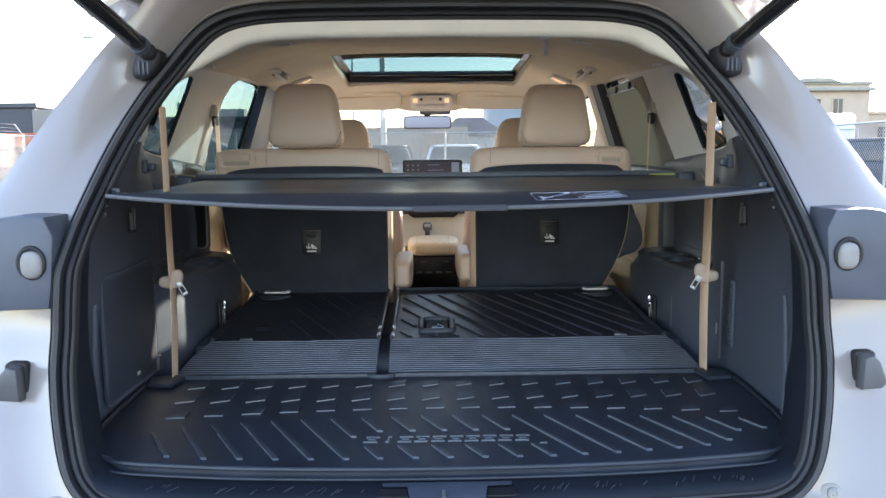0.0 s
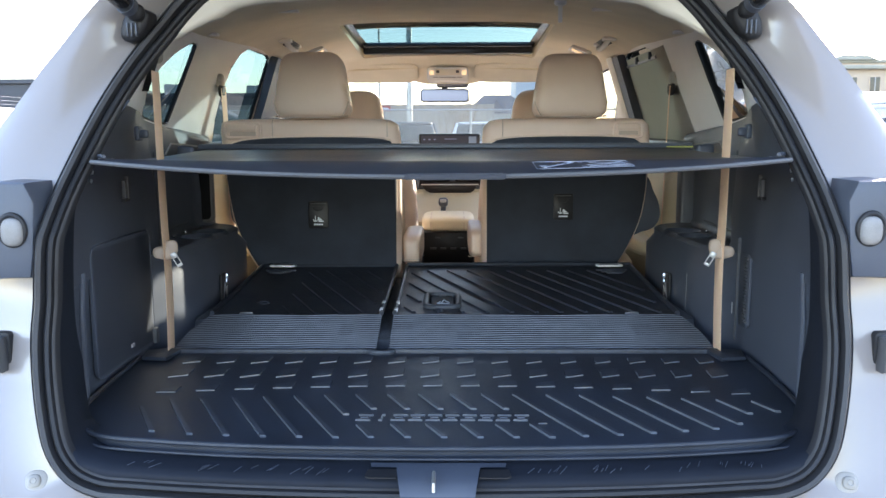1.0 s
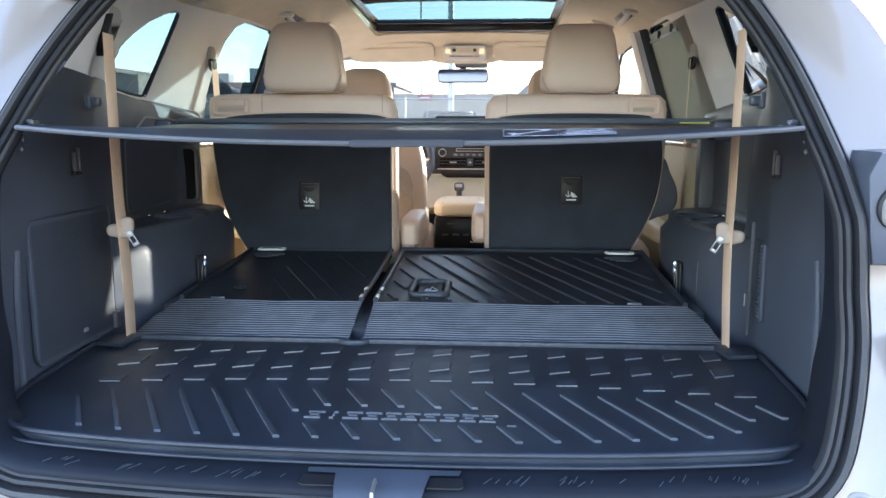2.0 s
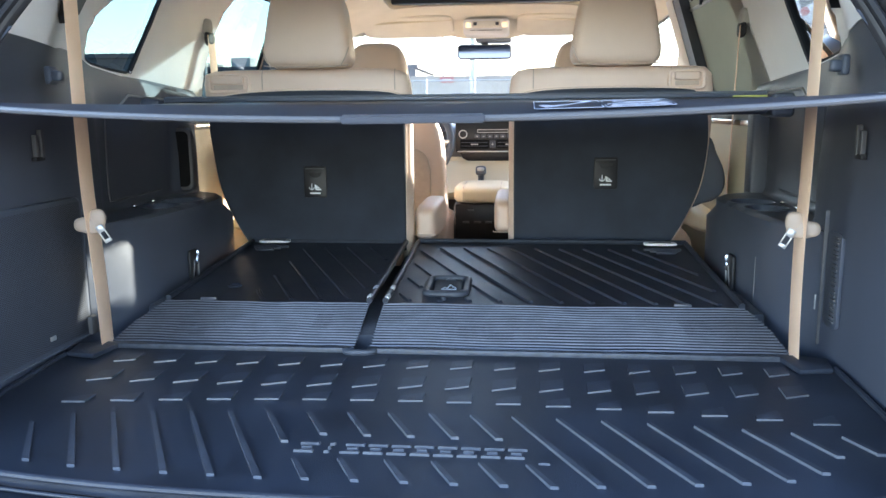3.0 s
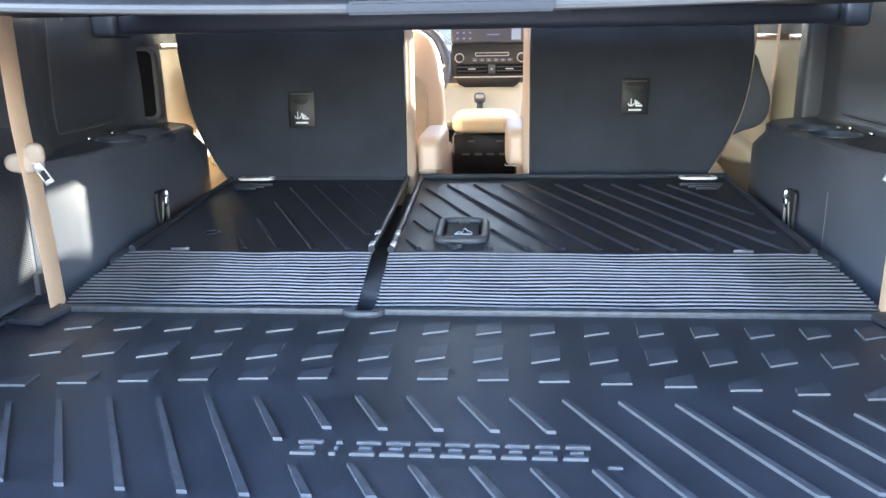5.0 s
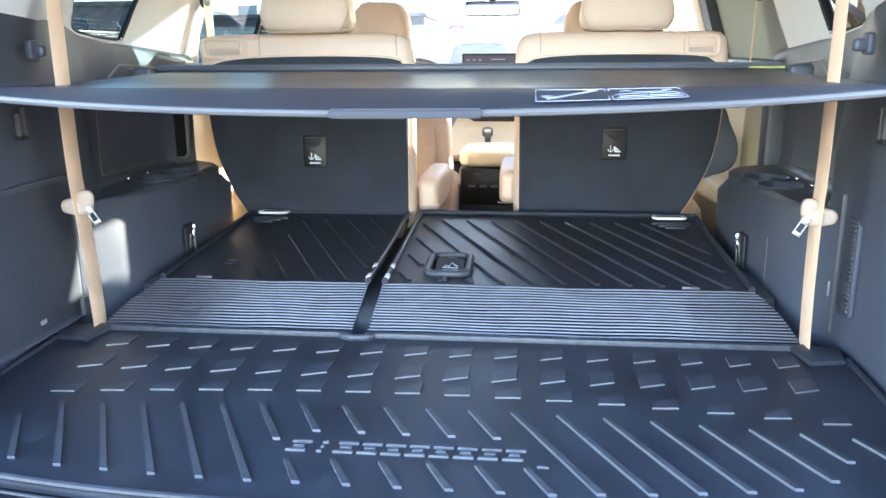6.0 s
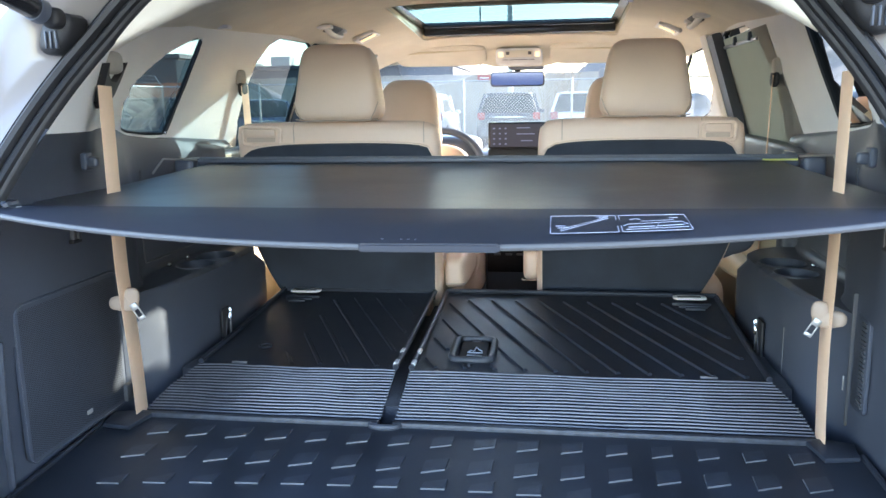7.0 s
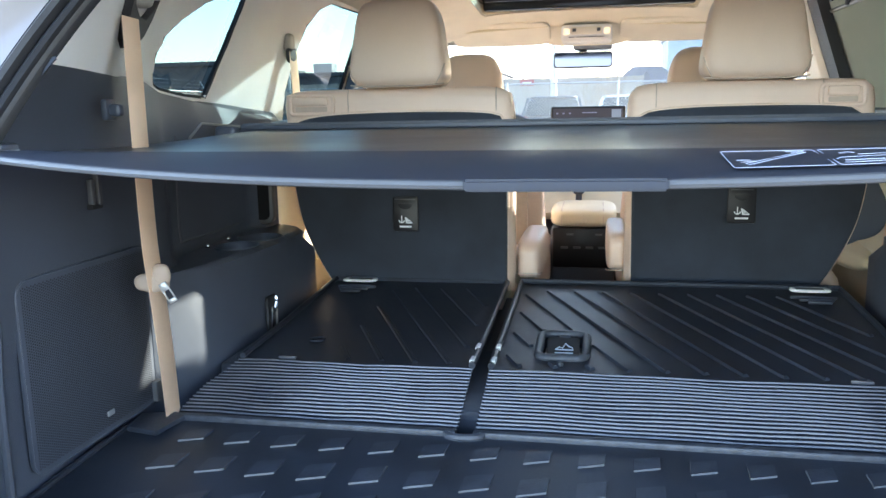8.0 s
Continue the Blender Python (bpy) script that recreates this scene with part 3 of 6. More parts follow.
def sun_ring(d, z):
    pts = rounded(SUNROOF[0][0] - d, SUNROOF[1][0] + d, SUNROOF[0][1] - d, SUNROOF[2][1] + d, 0.05 + d, 6)
    return [Vector((x, y, min(head_z(x, y) + z, roof_z(x, y) - 0.016))) for x, y in pts]


part("sunroof_reveal", loft([sun_ring(0.012, -0.004), sun_ring(0.0, -0.004), sun_ring(-0.004, 0.006), sun_ring(0.0, 0.03)]), M_BEIGE, car)
part("sunroof_frame", join(loft([sun_ring(0.0, 0.03), sun_ring(-0.03, 0.032), sun_ring(-0.034, 0.05), sun_ring(0.02, 0.075)]),
     box(-0.385, 0.385, 2.285, 2.338, 1.648, 1.70, 0.008), box(-0.375, 0.375, 2.235, 2.28, 1.674, 1.690, 0.006)), M_GLOSSB, car, "black sunroof frame and wind deflector")

# the headliner's rolled rear edge above the opening
header = sorted((i for i in range(LN) if loop[i][1] > 1.47), key=lambda i: loop[i][0])


def header_line(out, back):
    res = []
    for i in header:
        x, z = loop[i]
        f = min(1, (z - 1.47) / 0.09)
        o = -0.026 + (out + 0.026) * f
        n = normal2(i)
        res.append(Vector((x + n.x * o, open_y(z) - 0.004 + (back + 0.004) * (0.3 + 0.7 * f), z + n.y * o)))
    return res


hd = [header_line(-0.026, -0.004), header_line(-0.034, 0.004), header_line(-0.050, 0.012), header_line(-0.058, 0.020), header_line(-0.062, 0.034), header_line(-0.060, 0.055), header_line(-0.050, 0.085)]
hd.append([Vector((p.x, p.y + 0.17, head_z(p.x, p.y + 0.17) - 0.010)) for p in hd[0]])
part("header_trim", loft(hd, False), M_HEAD, car, "beige rolled rear edge of the headliner", sharp=1.2)

# upper side lining with the quarter and door window openings
for s in (-1, 1):
    def top(y):
        return lerp(y, [0.0, 0.2, 0.5, 0.9, 1.3, 2.2, 2.6], [1.53, 1.535, 1.575, 1.60, 1.60, 1.60, 1.56])

    def upper(u, v):
        z = 1.345 + v * (top(0.5) - 1.345)
        y0 = open_y(z) - 0.004
        y = y0 + u * (2.42 - y0)
        zb = lerp(y, [0, 0.46, 0.56, 1.05, 1.2], [1.345, 1.338, 1.318, 1.272, 1.26])
        z = zb + v * (top(y) - zb)
        if u == 0:
            return Vector((s * (seal_x(z) - 0.018), open_y(z) + 0.002, z))
        return Vector((s * side_in(y, z), y, z))
    up = grid(upper, 150, 24)
    for w in (Q_WIN, R_WIN, F_WIN):
        hole(up, w)
    part("pillar_lining", thick(up, 0.004), M_PILLAR, car, "greige moulded pillar lining")

    # dark lower lining: wheel housing, shelf and the wall above it
    def line(pts):
        return smooth_line([(s * x, y, 0) for x, y in pts], 60)
    PA = line([(0.638, -0.10), (0.649, -0.04), (0.660, 0.06), (0.663, 0.20), (0.661, 0.32), (0.651, 0.362), (0.632, 0.412), (0.613, 0.468), (0.599, 0.55), (0.592, 0.70), (0.592, 0.84), (0.594, 0.93), (0.61, 0.985), (0.68, 1.02)])
    PA1 = line([(0.634, -0.10), (0.644, -0.04), (0.656, 0.06), (0.660, 0.20), (0.659, 0.325), (0.650, 0.375), (0.635, 0.43), (0.619, 0.49), (0.607, 0.57), (0.600, 0.70), (0.600, 0.84), (0.605, 0.90), (0.625, 0.95), (0.69, 0.99)])
    PB = line([(0.634, -0.095), (0.642, -0.04), (0.650, 0.06), (0.655, 0.20), (0.656, 0.33), (0.66, 0.40), (0.675, 0.47), (0.712, 0.53), (0.728, 0.60), (0.73, 0.72), (0.73, 0.84)] + ([(0.726, 0.90), (0.705, 0.94), (0.70, 1.00)] if s < 0 else [(0.733, 0.90), (0.737, 0.94), (0.742, 1.00)]))
    PC = line([(0.574, 0.0), (0.585, 0.04), (0.600, 0.10), (0.622, 0.18), (0.640, 0.25), (0.66, 0.33), (0.685, 0.42), (0.712, 0.50), (0.728, 0.60), (0.735, 0.72), (0.737, 0.84), (0.735, 0.90)] + ([(0.725, 0.95), (0.72, 1.02)] if s < 0 else [(0.738, 0.95), (0.742, 1.02)]))
    zA = [(0.70, PA), (0.80, PA), (0.97, PA), (1.0, PA1), (1.016, PA1), (1.0225, [p.lerp(q, 0.10) for p, q in zip(PA1, PB)])] + [(1.0226 + 0.00003 * k, [p.lerp(q, 0.10 + 0.05 * k) for p, q in zip(PA1, PB)]) for k in range(1, 17)] + [(1.035, PB), (1.12, PB), (1.22, [p.lerp(q, 0.25) for p, q in zip(PB, PC)]), (1.27, [p.lerp(q, 0.6) for p, q in zip(PB, PC)])]
    rings = [[Vector((p.x, p.y, z)) for p in P] for z, P in zA]
    rings.append([Vector((p.x, p.y, lerp(p.y, [0, 0.5, 1.0], [1.315, 1.30, 1.272]))) for p in PC])
    rings.append([Vector((s * side_in(p.y, 1.35) * 0.997, p.y, lerp(p.y, [0, 0.45, 0.56, 1.0], [1.350, 1.342, 1.322, 1.280]))) for p in PC])
    rings.append([Vector((s * (side_in(p.y, 1.35) + 0.03), p.y, lerp(p.y, [0, 0.45, 0.56, 1.0], [1.350, 1.342, 1.320, 1.278]))) for p in PC])
    # opening edge: draw the rearmost column onto the opening's plane
    for r in rings:
        oy = open_y(max(0.97, r[0].z))
        off = lerp(r[0].z, [1.08, 1.18], [0.045, 0.010])
        r[0] = Vector((r[0].x, oy + off, r[0].z))
        r[1] = r[1].lerp(Vector((r[1].x, oy + off + 0.012, r[1].z)), 0.7)
        for k in (2, 3, 4, 5):
            r[k].y = max(r[k].y, r[k - 1].y + 0.008)
    for r in rings:
        zz = r[0].z
        if zz < 0.96:
            r[0:0] = [Vector((s * 0.645, open_y(0.97) + 0.030, zz)), Vector((s * 0.640, open_y(0.97) + 0.024, zz))]
            continue
        off = lerp(zz, [1.08, 1.18], [0.038, 0.004])
        r[0:0] = [Vector((s * (seal_x(zz) + 0.006), open_y(zz) + off + 0.002, zz)), Vector((s * (seal_x(zz) - 0.006), open_y(zz) + off, zz))]
    # finer columns beside the cup wells, then the wells cut through the shelf
    cols = rings[6]
    keep_n = [5 if 0.60 < a.y < 0.90 else 1 for a in cols[:-1]]
    rings = [[a.lerp(b, k / n) for a, b, n in zip(r, r[1:], keep_n) for k in range(n)] + [r[-1]] for r in rings]
    lining = loft(rings, False)
    CUPS = [[(s * (0.652 + q * math.cos(k * math.pi / 14)), cy + q * 1.12 * math.sin(k * math.pi / 14)) for k in range(28)] for cy, q in ((0.675, 0.041), (0.783, 0.046))]
    for cup in CUPS:
        gone = [f for f in lining.faces if abs(f.calc_center_median().z - 1.0228) < 0.001 and inside(f.calc_center_median()[:2], cup)]
        edge = {v for f in gone for v in f.verts}
        bmesh.ops.delete(lining, geom=gone, context="FACES")
        for v in edge:
            if v.is_valid and v.link_faces:
                v.co.x, v.co.y = nearest(v.co[:2], cup)
    part("lower_side_lining", lining, M_TRIM, car, "black grained plastic cargo side lining", sharp=0.9)
    # cup wells hanging in the shelf
    for cup in CUPS:
        cx, cy = sum(p[0] for p in cup) / 28, sum(p[1] for p in cup) / 28
        def at(k, z):
            return [Vector((cx + (x - cx) * k, cy + (y - cy) * k, z)) for x, y in cup]
        well = part("cup_well", loft([at(1.10, 1.0232), at(1.09, 1.0250), at(1.03, 1.0252), at(0.98, 1.0225), at(0.95, 1.005), at(0.90, 0.960), at(0.85, 0.952), at(0.02, 0.951)]), M_TRIM, car, "black moulded cup holder")
        part("inner_step", tube([(p.x, p.y, p.z) for p in at(0.90, 0.992)][2:13], 0.0022, 6), M_TRIM, well)
    for sy in (0.655, 0.745):
        part("shelf_stud", pillow((s * 0.706, sy, 1.0265), (0.010, 0.010, 0.008), 2.4, 5), M_CHROME, car, "small chrome stud")
    # seam of the panel above the shelf
    part("panel_seam", tube(smooth_line([(s * 0.7265, 0.60, 1.245), (s * 0.7265, 0.592, 1.15), (s * 0.7265, 0.59, 1.052), (s * 0.7285, 0.62, 1.043), (s * 0.7285, 0.76, 1.043), (s * 0.7275, 0.84, 1.045)], 30), 0.0022, 6), M_TRIMG, car)
    # pocket in the pillar foot
    if s < 0:
        pk = part("pillar_pocket", join(prism([(s * a, b) for a, b in rounded(0.680, 0.738, 1.032, 1.190, 0.018)], 0.922, 0.945, "xz", 0.006, 3)), M_TRIMG, car)
        # Flat black plate painting the shade inside the pocket.
        part("pocket_shade", prism([(s * a, b) for a, b in rounded(0.688, 0.730, 1.042, 1.181, 0.013)], 0.9205, 0.926, "xz", 0.0), M_VOID, pk)
    # rolled ledge under the quarter window and the moulded edge behind it
    roll = [(s * (side_in(y, 1.30) + 0.006), y, lerp(y, [0.46, 0.80, 1.16], [1.305, 1.288, 1.262])) for y in np.linspace(0.50, 1.16, 16)]
    part("ledge_roll", tube(roll, [0.006] + [0.017 + 0.006 * min(1, k / 5) for k in range(14)] + [0.010], 12), M_TRIM, car, "rolled black ledge under the quarter window")
    # window ledge
    part("window_ledge", thick(grid(lambda u, v: Vector((s * (0.728 + 0.03 * v), 1.06 + 0.9 * u, 1.252 - 0.01 * v - 0.012 * u)), 10, 3), 0.01), M_TRIM, car)
    # door card and door sill inside
    door = part("door_card", thick(grid(lambda u, v: Vector((s * (0.742 - 0.02 * math.sin(v * 3)), 1.0 + u * 2.1, 0.42 + v * 0.83)), 20, 14), 0.02), M_BEIGE, car, "beige door lining")
    part("upper_panel", box(s * 0.715, s * 0.724, 0.985, 3.0, 1.130, 1.225, 0.004), M_TRIMG, door, "dark grey upper door lining")
    part("carpet_foot", box(s * 0.712, s * 0.722, 1.02, 3.0, 0.45, 0.86, 0.004), M_TRIM, door)
    part("dark_top_roll", pillow((s * 0.738, 2.0, 1.235), (0.05, 2.1, 0.07), 4, 8), M_TRIM, door)
    part("armrest", pillow((s * 0.70, 1.75, 0.90), (0.10, 1.0, 0.07), 4, 8), M_BEIGE, door)
    part("chrome_strip", box(s * 0.709, s * 0.716, 0.99, 1.9, 1.182, 1.196, 0.002), M_CHROME, door)
    # hook and screw on the lining, tie-down loop, cover clip, knob
    ls = part("lining_clip", prism(rounded(0.219, 0.227, 1.160, 1.196, 0.003), s * 0.642, s * 0.650, "yz", 0.001), M_TRIMG, car, "small black clip with two prongs on the lining")
    part("prong", prism(rounded(0.234, 0.242, 1.158, 1.204, 0.003), s * 0.642, s * 0.650, "yz", 0.001), M_TRIMG, ls)
    part("clip_foot", box(s * 0.643, s * 0.652, 0.218, 0.243, 1.153, 1.160, 0.001), M_SEAL, ls)
    loopz = tagged(empty("tie_down", (s * 0.589, 0.67, 0.888)), "chrome tie-down loop in a black recess", "tie-down")
    part("recess", prism(rounded(-0.021, 0.021, -0.038, 0.038, 0.006), 0, -s * 0.006, "yz", 0.002), M_SEAL, loopz)
    part("wire_loop", tube([(-s * 0.009, -0.013, -0.030), (-s * 0.013, -0.013, 0.018), (-s * 0.013, -0.004, 0.008), (-s * 0.013, 0.004, 0.012), (-s * 0.013, 0.005, 0.032), (-s * 0.009, 0.006, 0.010)], 0.0032, 6), M_CHROME, loopz)
    part("latch_tab", box(-s * 0.004, -s * 0.010, 0.014, 0.018, -0.034, 0.034, 0.001), M_STEEL, loopz)
    clip = thing("cover_bracket", "black bracket holding the cargo cover corner", "bracket", "cover brackets")
    part("socket", box(s * 0.590, s * 0.612, -0.010, 0.025, 1.240, 1.254, 0.004), M_TRIM, clip)
    part("guide", tube([(s * 0.600, -0.004, 1.250), (s * 0.584, -0.016, 1.2525), (s * 0.572, -0.030, 1.2515)], 0.0035, 6), M_TRIM, clip)
    part("wire", tube([(s * 0.604, 0.002, 1.246), (s * 0.590, -0.010, 1.2475), (s * 0.572, -0.014, 1.2455), (s * 0.566, -0.006, 1.2465)], 0.0016, 6), M_STEEL, clip, "thin metal catch")
    part("screw", pillow((s * 0.606, -0.002, 1.224), (0.006, 0.006, 0.010), 3, 6), M_EDGE, clip)
    part("screw", pillow((s * 0.609, -0.002, 1.208), (0.006, 0.006, 0.008), 3, 6), M_EDGE, clip)
    knob = thing("coat_hook", "black cargo hook on the side lining", "hook", "cargo hooks")
    part("base", prism(rounded(0.222, 0.248, 1.276, 1.306, 0.006), s * 0.62, s * 0.610, "yz", 0.003), M_TRIM, knob)
    part("peg", pillow((s * 0.604, 0.235, 1.290), (0.020, 0.016, 0.018), 3.5, 6), M_TRIM, knob)
# speaker grille on one side, air outlet on the other
sp = part("speaker_grille", prism(rounded(0.060, 0.348, 0.824, 1.082, 0.022), -0.657, -0.649, "yz", 0.003), M_TRIM, car, "black perforated speaker grille")
dots = bmesh.new()
for iy in range(73):
    for iz in range(65):
        y, z = 0.070 + iy * 0.0037, 0.834 + iz * 0.0037 + (iy % 2) * 0.00185
        q = [dots.verts.new((-0.6487, y + a * 0.0011, z + b * 0.0011)) for a, b in ((-1, -1), (1, -1), (1, 1), (-1, 1))]
        dots.faces.new(q)
part("grille_rim", tube([(-0.6495, y, z) for y, z in rounded(0.060, 0.348, 0.824, 1.082, 0.022)], 0.0014, 6, True), M_TRIM, sp)
part("perforation", dots, M_SEAL, sp, recalc=False)["kind"] = "stuff"
part("maker_plate", box(-0.6485, -0.646, 0.214, 0.230, 0.848, 0.856, 0.001), M_SILVER, sp, "small silver plate")
part("grille_foot", box(-0.657, -0.641, 0.335, 0.356, 0.825, 0.86, 0.004), M_TRIMG, car)
vent = part("air_outlet", prism(rounded(0.29, 0.345, 0.87, 1.03, 0.01), 0.6545, 0.661, "yz", 0.001), M_TRIM, car, "black air outlet with slots")
for k in range(20):
    part("slot", box(0.6525, 0.656, 0.298, 0.318, 0.880 + k * 0.0073, 0.8835 + k * 0.0073, 0.0005), M_TRIMG, vent)
part("panel_seam", box(0.650, 0.659, 0.352, 0.356, 0.83, 1.06, 0.001), M_TRIMG, car)
part("latch_cover", join(box(0.650, 0.656, 0.364, 0.380, 0.884, 0.916, 0.002), box(0.6475, 0.651, 0.366, 0.369, 0.887, 0.913, 0.0008)), M_STEEL, car, "small satin clip on the lining")
part("panel_seam", box(0.598, 0.6085, 0.548, 0.551, 0.850, 0.945, 0.001), M_TRIMG, car)

# ================= seat belts of the third row =================
def belt(s):
    b = thing("rear_seat_belt", "beige seat belt with chrome tongue hanging down the side lining", "seat belt", "third row belts")
    line_ = smooth_line([(s * 0.580, 0.250, 1.415), (s * 0.577, 0.244, 1.25), (s * 0.576, 0.245, 1.10), (s * 0.578, 0.257, 1.03), (s * 0.588, 0.284, 0.92), (s * 0.601, 0.312, 0.808)], 22)
    pts = [Vector(p) for p in line_]
    part("webbing", ribbon(pts, Vector((-0.01, 1, 0)) if s < 0 else Vector((-0.06, 1, 0)), 0.041, 0.0016), M_BELT, b)
    g = part("guide", pillow((s * 0.604, 0.312, 1.456), (0.026, 0.062, 0.040), 3.2, 8), M_PLUG, b, "grey-beige moulded upper belt guide")
    scoop = [(0.252, 1.452), (0.252, 1.415), (0.264, 1.388), (0.290, 1.378), (0.330, 1.384), (0.372, 1.402), (0.405, 1.430), (0.425, 1.462), (0.396, 1.440), (0.360, 1.424), (0.310, 1.424), (0.272, 1.434)]
    sb = bmesh.new()
    sv = [[sb.verts.new((s * (side_in(y, z) + d), y, z)) for y, z in scoop] for d in (-0.019, 0.004)]
    sb.faces.new(sv[0])
    sb.faces.new(sv[1][::-1])
    for k in range(len(scoop)):
        sb.faces.new((sv[0][k], sv[1][k], sv[1][(k + 1) % len(scoop)], sv[0][(k + 1) % len(scoop)]))
    part("slot", sb, M_SEAL, g, "dark scooped belt slot")
    c = min(pts, key=lambda p: abs(p.z - 1.045)).copy()
    c.z = 1.045
    t = part("tongue_grip", join(pillow((-0.006, 0, 0.0), (0.040, 0.013, 0.026), 2.6, 8), pillow((0.012, 0, 0.010), (0.026, 0.013, 0.032), 2.6, 8), pillow((0.003, 0, -0.003), (0.040, 0.012, 0.024), 3, 8)), M_TONGUE, b, "beige plastic tongue grip")
    t.matrix_world = Matrix.Translation(c + Vector((0, -0.008, 0))) @ pose(0, 0, 0, 0, 0, -s * 20) @ Matrix.Diagonal((-s, 1, 1, 1))
    tg = part("metal_tongue", join(box(-0.010, -0.006, -0.0015, 0.0015, -0.058, -0.01, 0.001), box(0.006, 0.010, -0.0015, 0.0015, -0.058, -0.01, 0.001), box(-0.010, 0.010, -0.0015, 0.0015, -0.062, -0.052, 0.001), box(-0.010, 0.010, -0.0015, 0.0015, -0.03, -0.01, 0.001)), M_STEEL, t)
    tg.matrix_local = pose(0.010, -0.006, 0.004, 0, -28, 0) @ Matrix.Diagonal((0.62, 1, 0.62, 1))
    return b


for s in (-1, 1):
    belt(s)
# belts of the second row
for s in (-1, 1):
    b = thing("side_seat_belt", "beige seat belt on the centre pillar", "seat belt", "second row belts")
    p0, p1 = Vector((s * 0.700, 1.145, 1.435)), Vector((s * 0.700, 1.19, 0.95))
    part("webbing", ribbon([p0.lerp(p1, k / 8) for k in range(9)], Vector((0.05 if s < 0 else 0.2, 1, 0)), 0.044, 0.0016), M_BELT, b)
    part("guide", pillow((s * 0.710, 1.145, 1.456), (0.024, 0.036, 0.044), 3.5, 6), M_PLUG, b, "grey-beige belt guide")
    part("slot", pillow((s * 0.706, 1.150, 1.425), (0.016, 0.056, 0.040), 3, 6), M_SEAL, b, "dark belt slot")

# ================= cargo floor =================
def mat_z(y):
    return lerp(y, [-0.2, -0.07, 0.31, 0.40, 0.475, 0.66, 1.01], [0.793, 0.797, 0.813, 0.838, 0.858, 0.866, 0.888])


def rear_edge(x):
    return lerp(abs(x), [0, 0.17, 0.33, 0.46, 0.545, 0.592, 0.622, 0.641, 0.65], [-0.192, -0.189, -0.180, -0.164, -0.148, -0.120, -0.078, -0.02, 0.05])


def mat_sheet(u, v):
    X = (u * 2 - 1) * 0.65
    y0 = rear_edge(X)
    y = y0 + v * (0.30 - y0)
    return Vector((X, y, mat_z(y)))


ends = (0.001, 0.003, 0.007, 0.0105, 0.0145, 0.0215, 0.028, 0.036, 0.0446)
us = sorted(set([round(i / 60, 4) for i in range(61)] + [q for e in ends for q in (e, 1 - e)]))
vs_ = sorted(set([round(i / 30, 4) for i in range(31)] + [0.01, 0.015, 0.02, 0.03]))
bm = bmesh.new()
gv = [[bm.verts.new(mat_sheet(a, b)) for b in vs_] for a in us]
for i in range(len(us) - 1):
    for j in range(len(vs_) - 1):
        bm.faces.new((gv[i][j], gv[i + 1][j], gv[i + 1][j + 1], gv[i][j + 1]))
mat = thing("cargo_mat", "black moulded rubber cargo mat with raised tread pattern", "cargo mat")
low = {v: bm.verts.new(v.co - Vector((0, 0, 0.012))) for v in list(bm.verts)}
for f in list(bm.faces):
    bm.faces.new([low[v] for v in reversed(f.verts)])
for e in [e for e in bm.edges if e.is_boundary and e.verts[0] in low and e.verts[1] in low]:
    a, b = e.verts
    bm.faces.new((a, b, low[b], low[a]))
part("sheet", bm, M_RUBBER, mat)
outline = [(0.650, 0.262), (0.650, 0.16), (0.648, 0.05), (0.641, -0.02), (0.622, -0.078), (0.592, -0.120), (0.545, -0.148), (0.46, -0.164), (0.33, -0.180), (0.17, -0.189), (0, -0.192)]
edge_line = smooth_line([(x, y, 0) for x, y in outline] + [(-x, y, 0) for x, y in outline[-2::-1]], 110)
part("lip", tube([Vector((p.x, p.y, mat_z(p.y) + 0.004)) for p in edge_line], 0.0046, 8), M_RUBBER, mat, "raised rim of the mat")
part("rim_ledge", tube([Vector((p.x * 1.004, p.y - 0.013, mat_z(p.y) - 0.008)) for p in edge_line if p.y < -0.12], 0.0024, 8), M_RUBBER, mat)
for s in (-1, 1):
    part("corner_flap", prism([(s * a, b) for a, b in ((0.585, 0.235), (0.64, 0.245), (0.65, 0.30), (0.60, 0.315), (0.575, 0.30))], 0.812, 0.822, "xy", 0.004), M_RUBBER, mat)


def lit_flanks(ob, mat_):
    """Paints the rear and left flanks of a moulded piece a lighter, shinier grey, as lit."""
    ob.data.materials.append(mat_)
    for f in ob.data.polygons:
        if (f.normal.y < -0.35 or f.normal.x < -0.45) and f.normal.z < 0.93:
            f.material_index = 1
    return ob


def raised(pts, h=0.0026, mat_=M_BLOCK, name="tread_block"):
    """A low moulded block with sloped flanks on the mat."""
    bm = bmesh.new()
    c = Vector((sum(p[0] for p in pts) / len(pts), sum(p[1] for p in pts) / len(pts)))
    lo = [bm.verts.new((p[0], p[1], mat_z(p[1]) - 0.001)) for p in pts]
    hi = []
    for p in pts:
        d = c - Vector(p)
        q = Vector(p) + d.normalized() * min(0.0007, d.length * 0.3)
        hi.append(bm.verts.new((q.x, q.y, mat_z(q.y) + h)))
    n = len(pts)
    bm.faces.new(hi)
    for i in range(n):
        bm.faces.new((lo[i], lo[(i + 1) % n], hi[(i + 1) % n], hi[i]))
    return lit_flanks(part(name, bm, mat_, mat, sharp=0.3), M_EDGE)


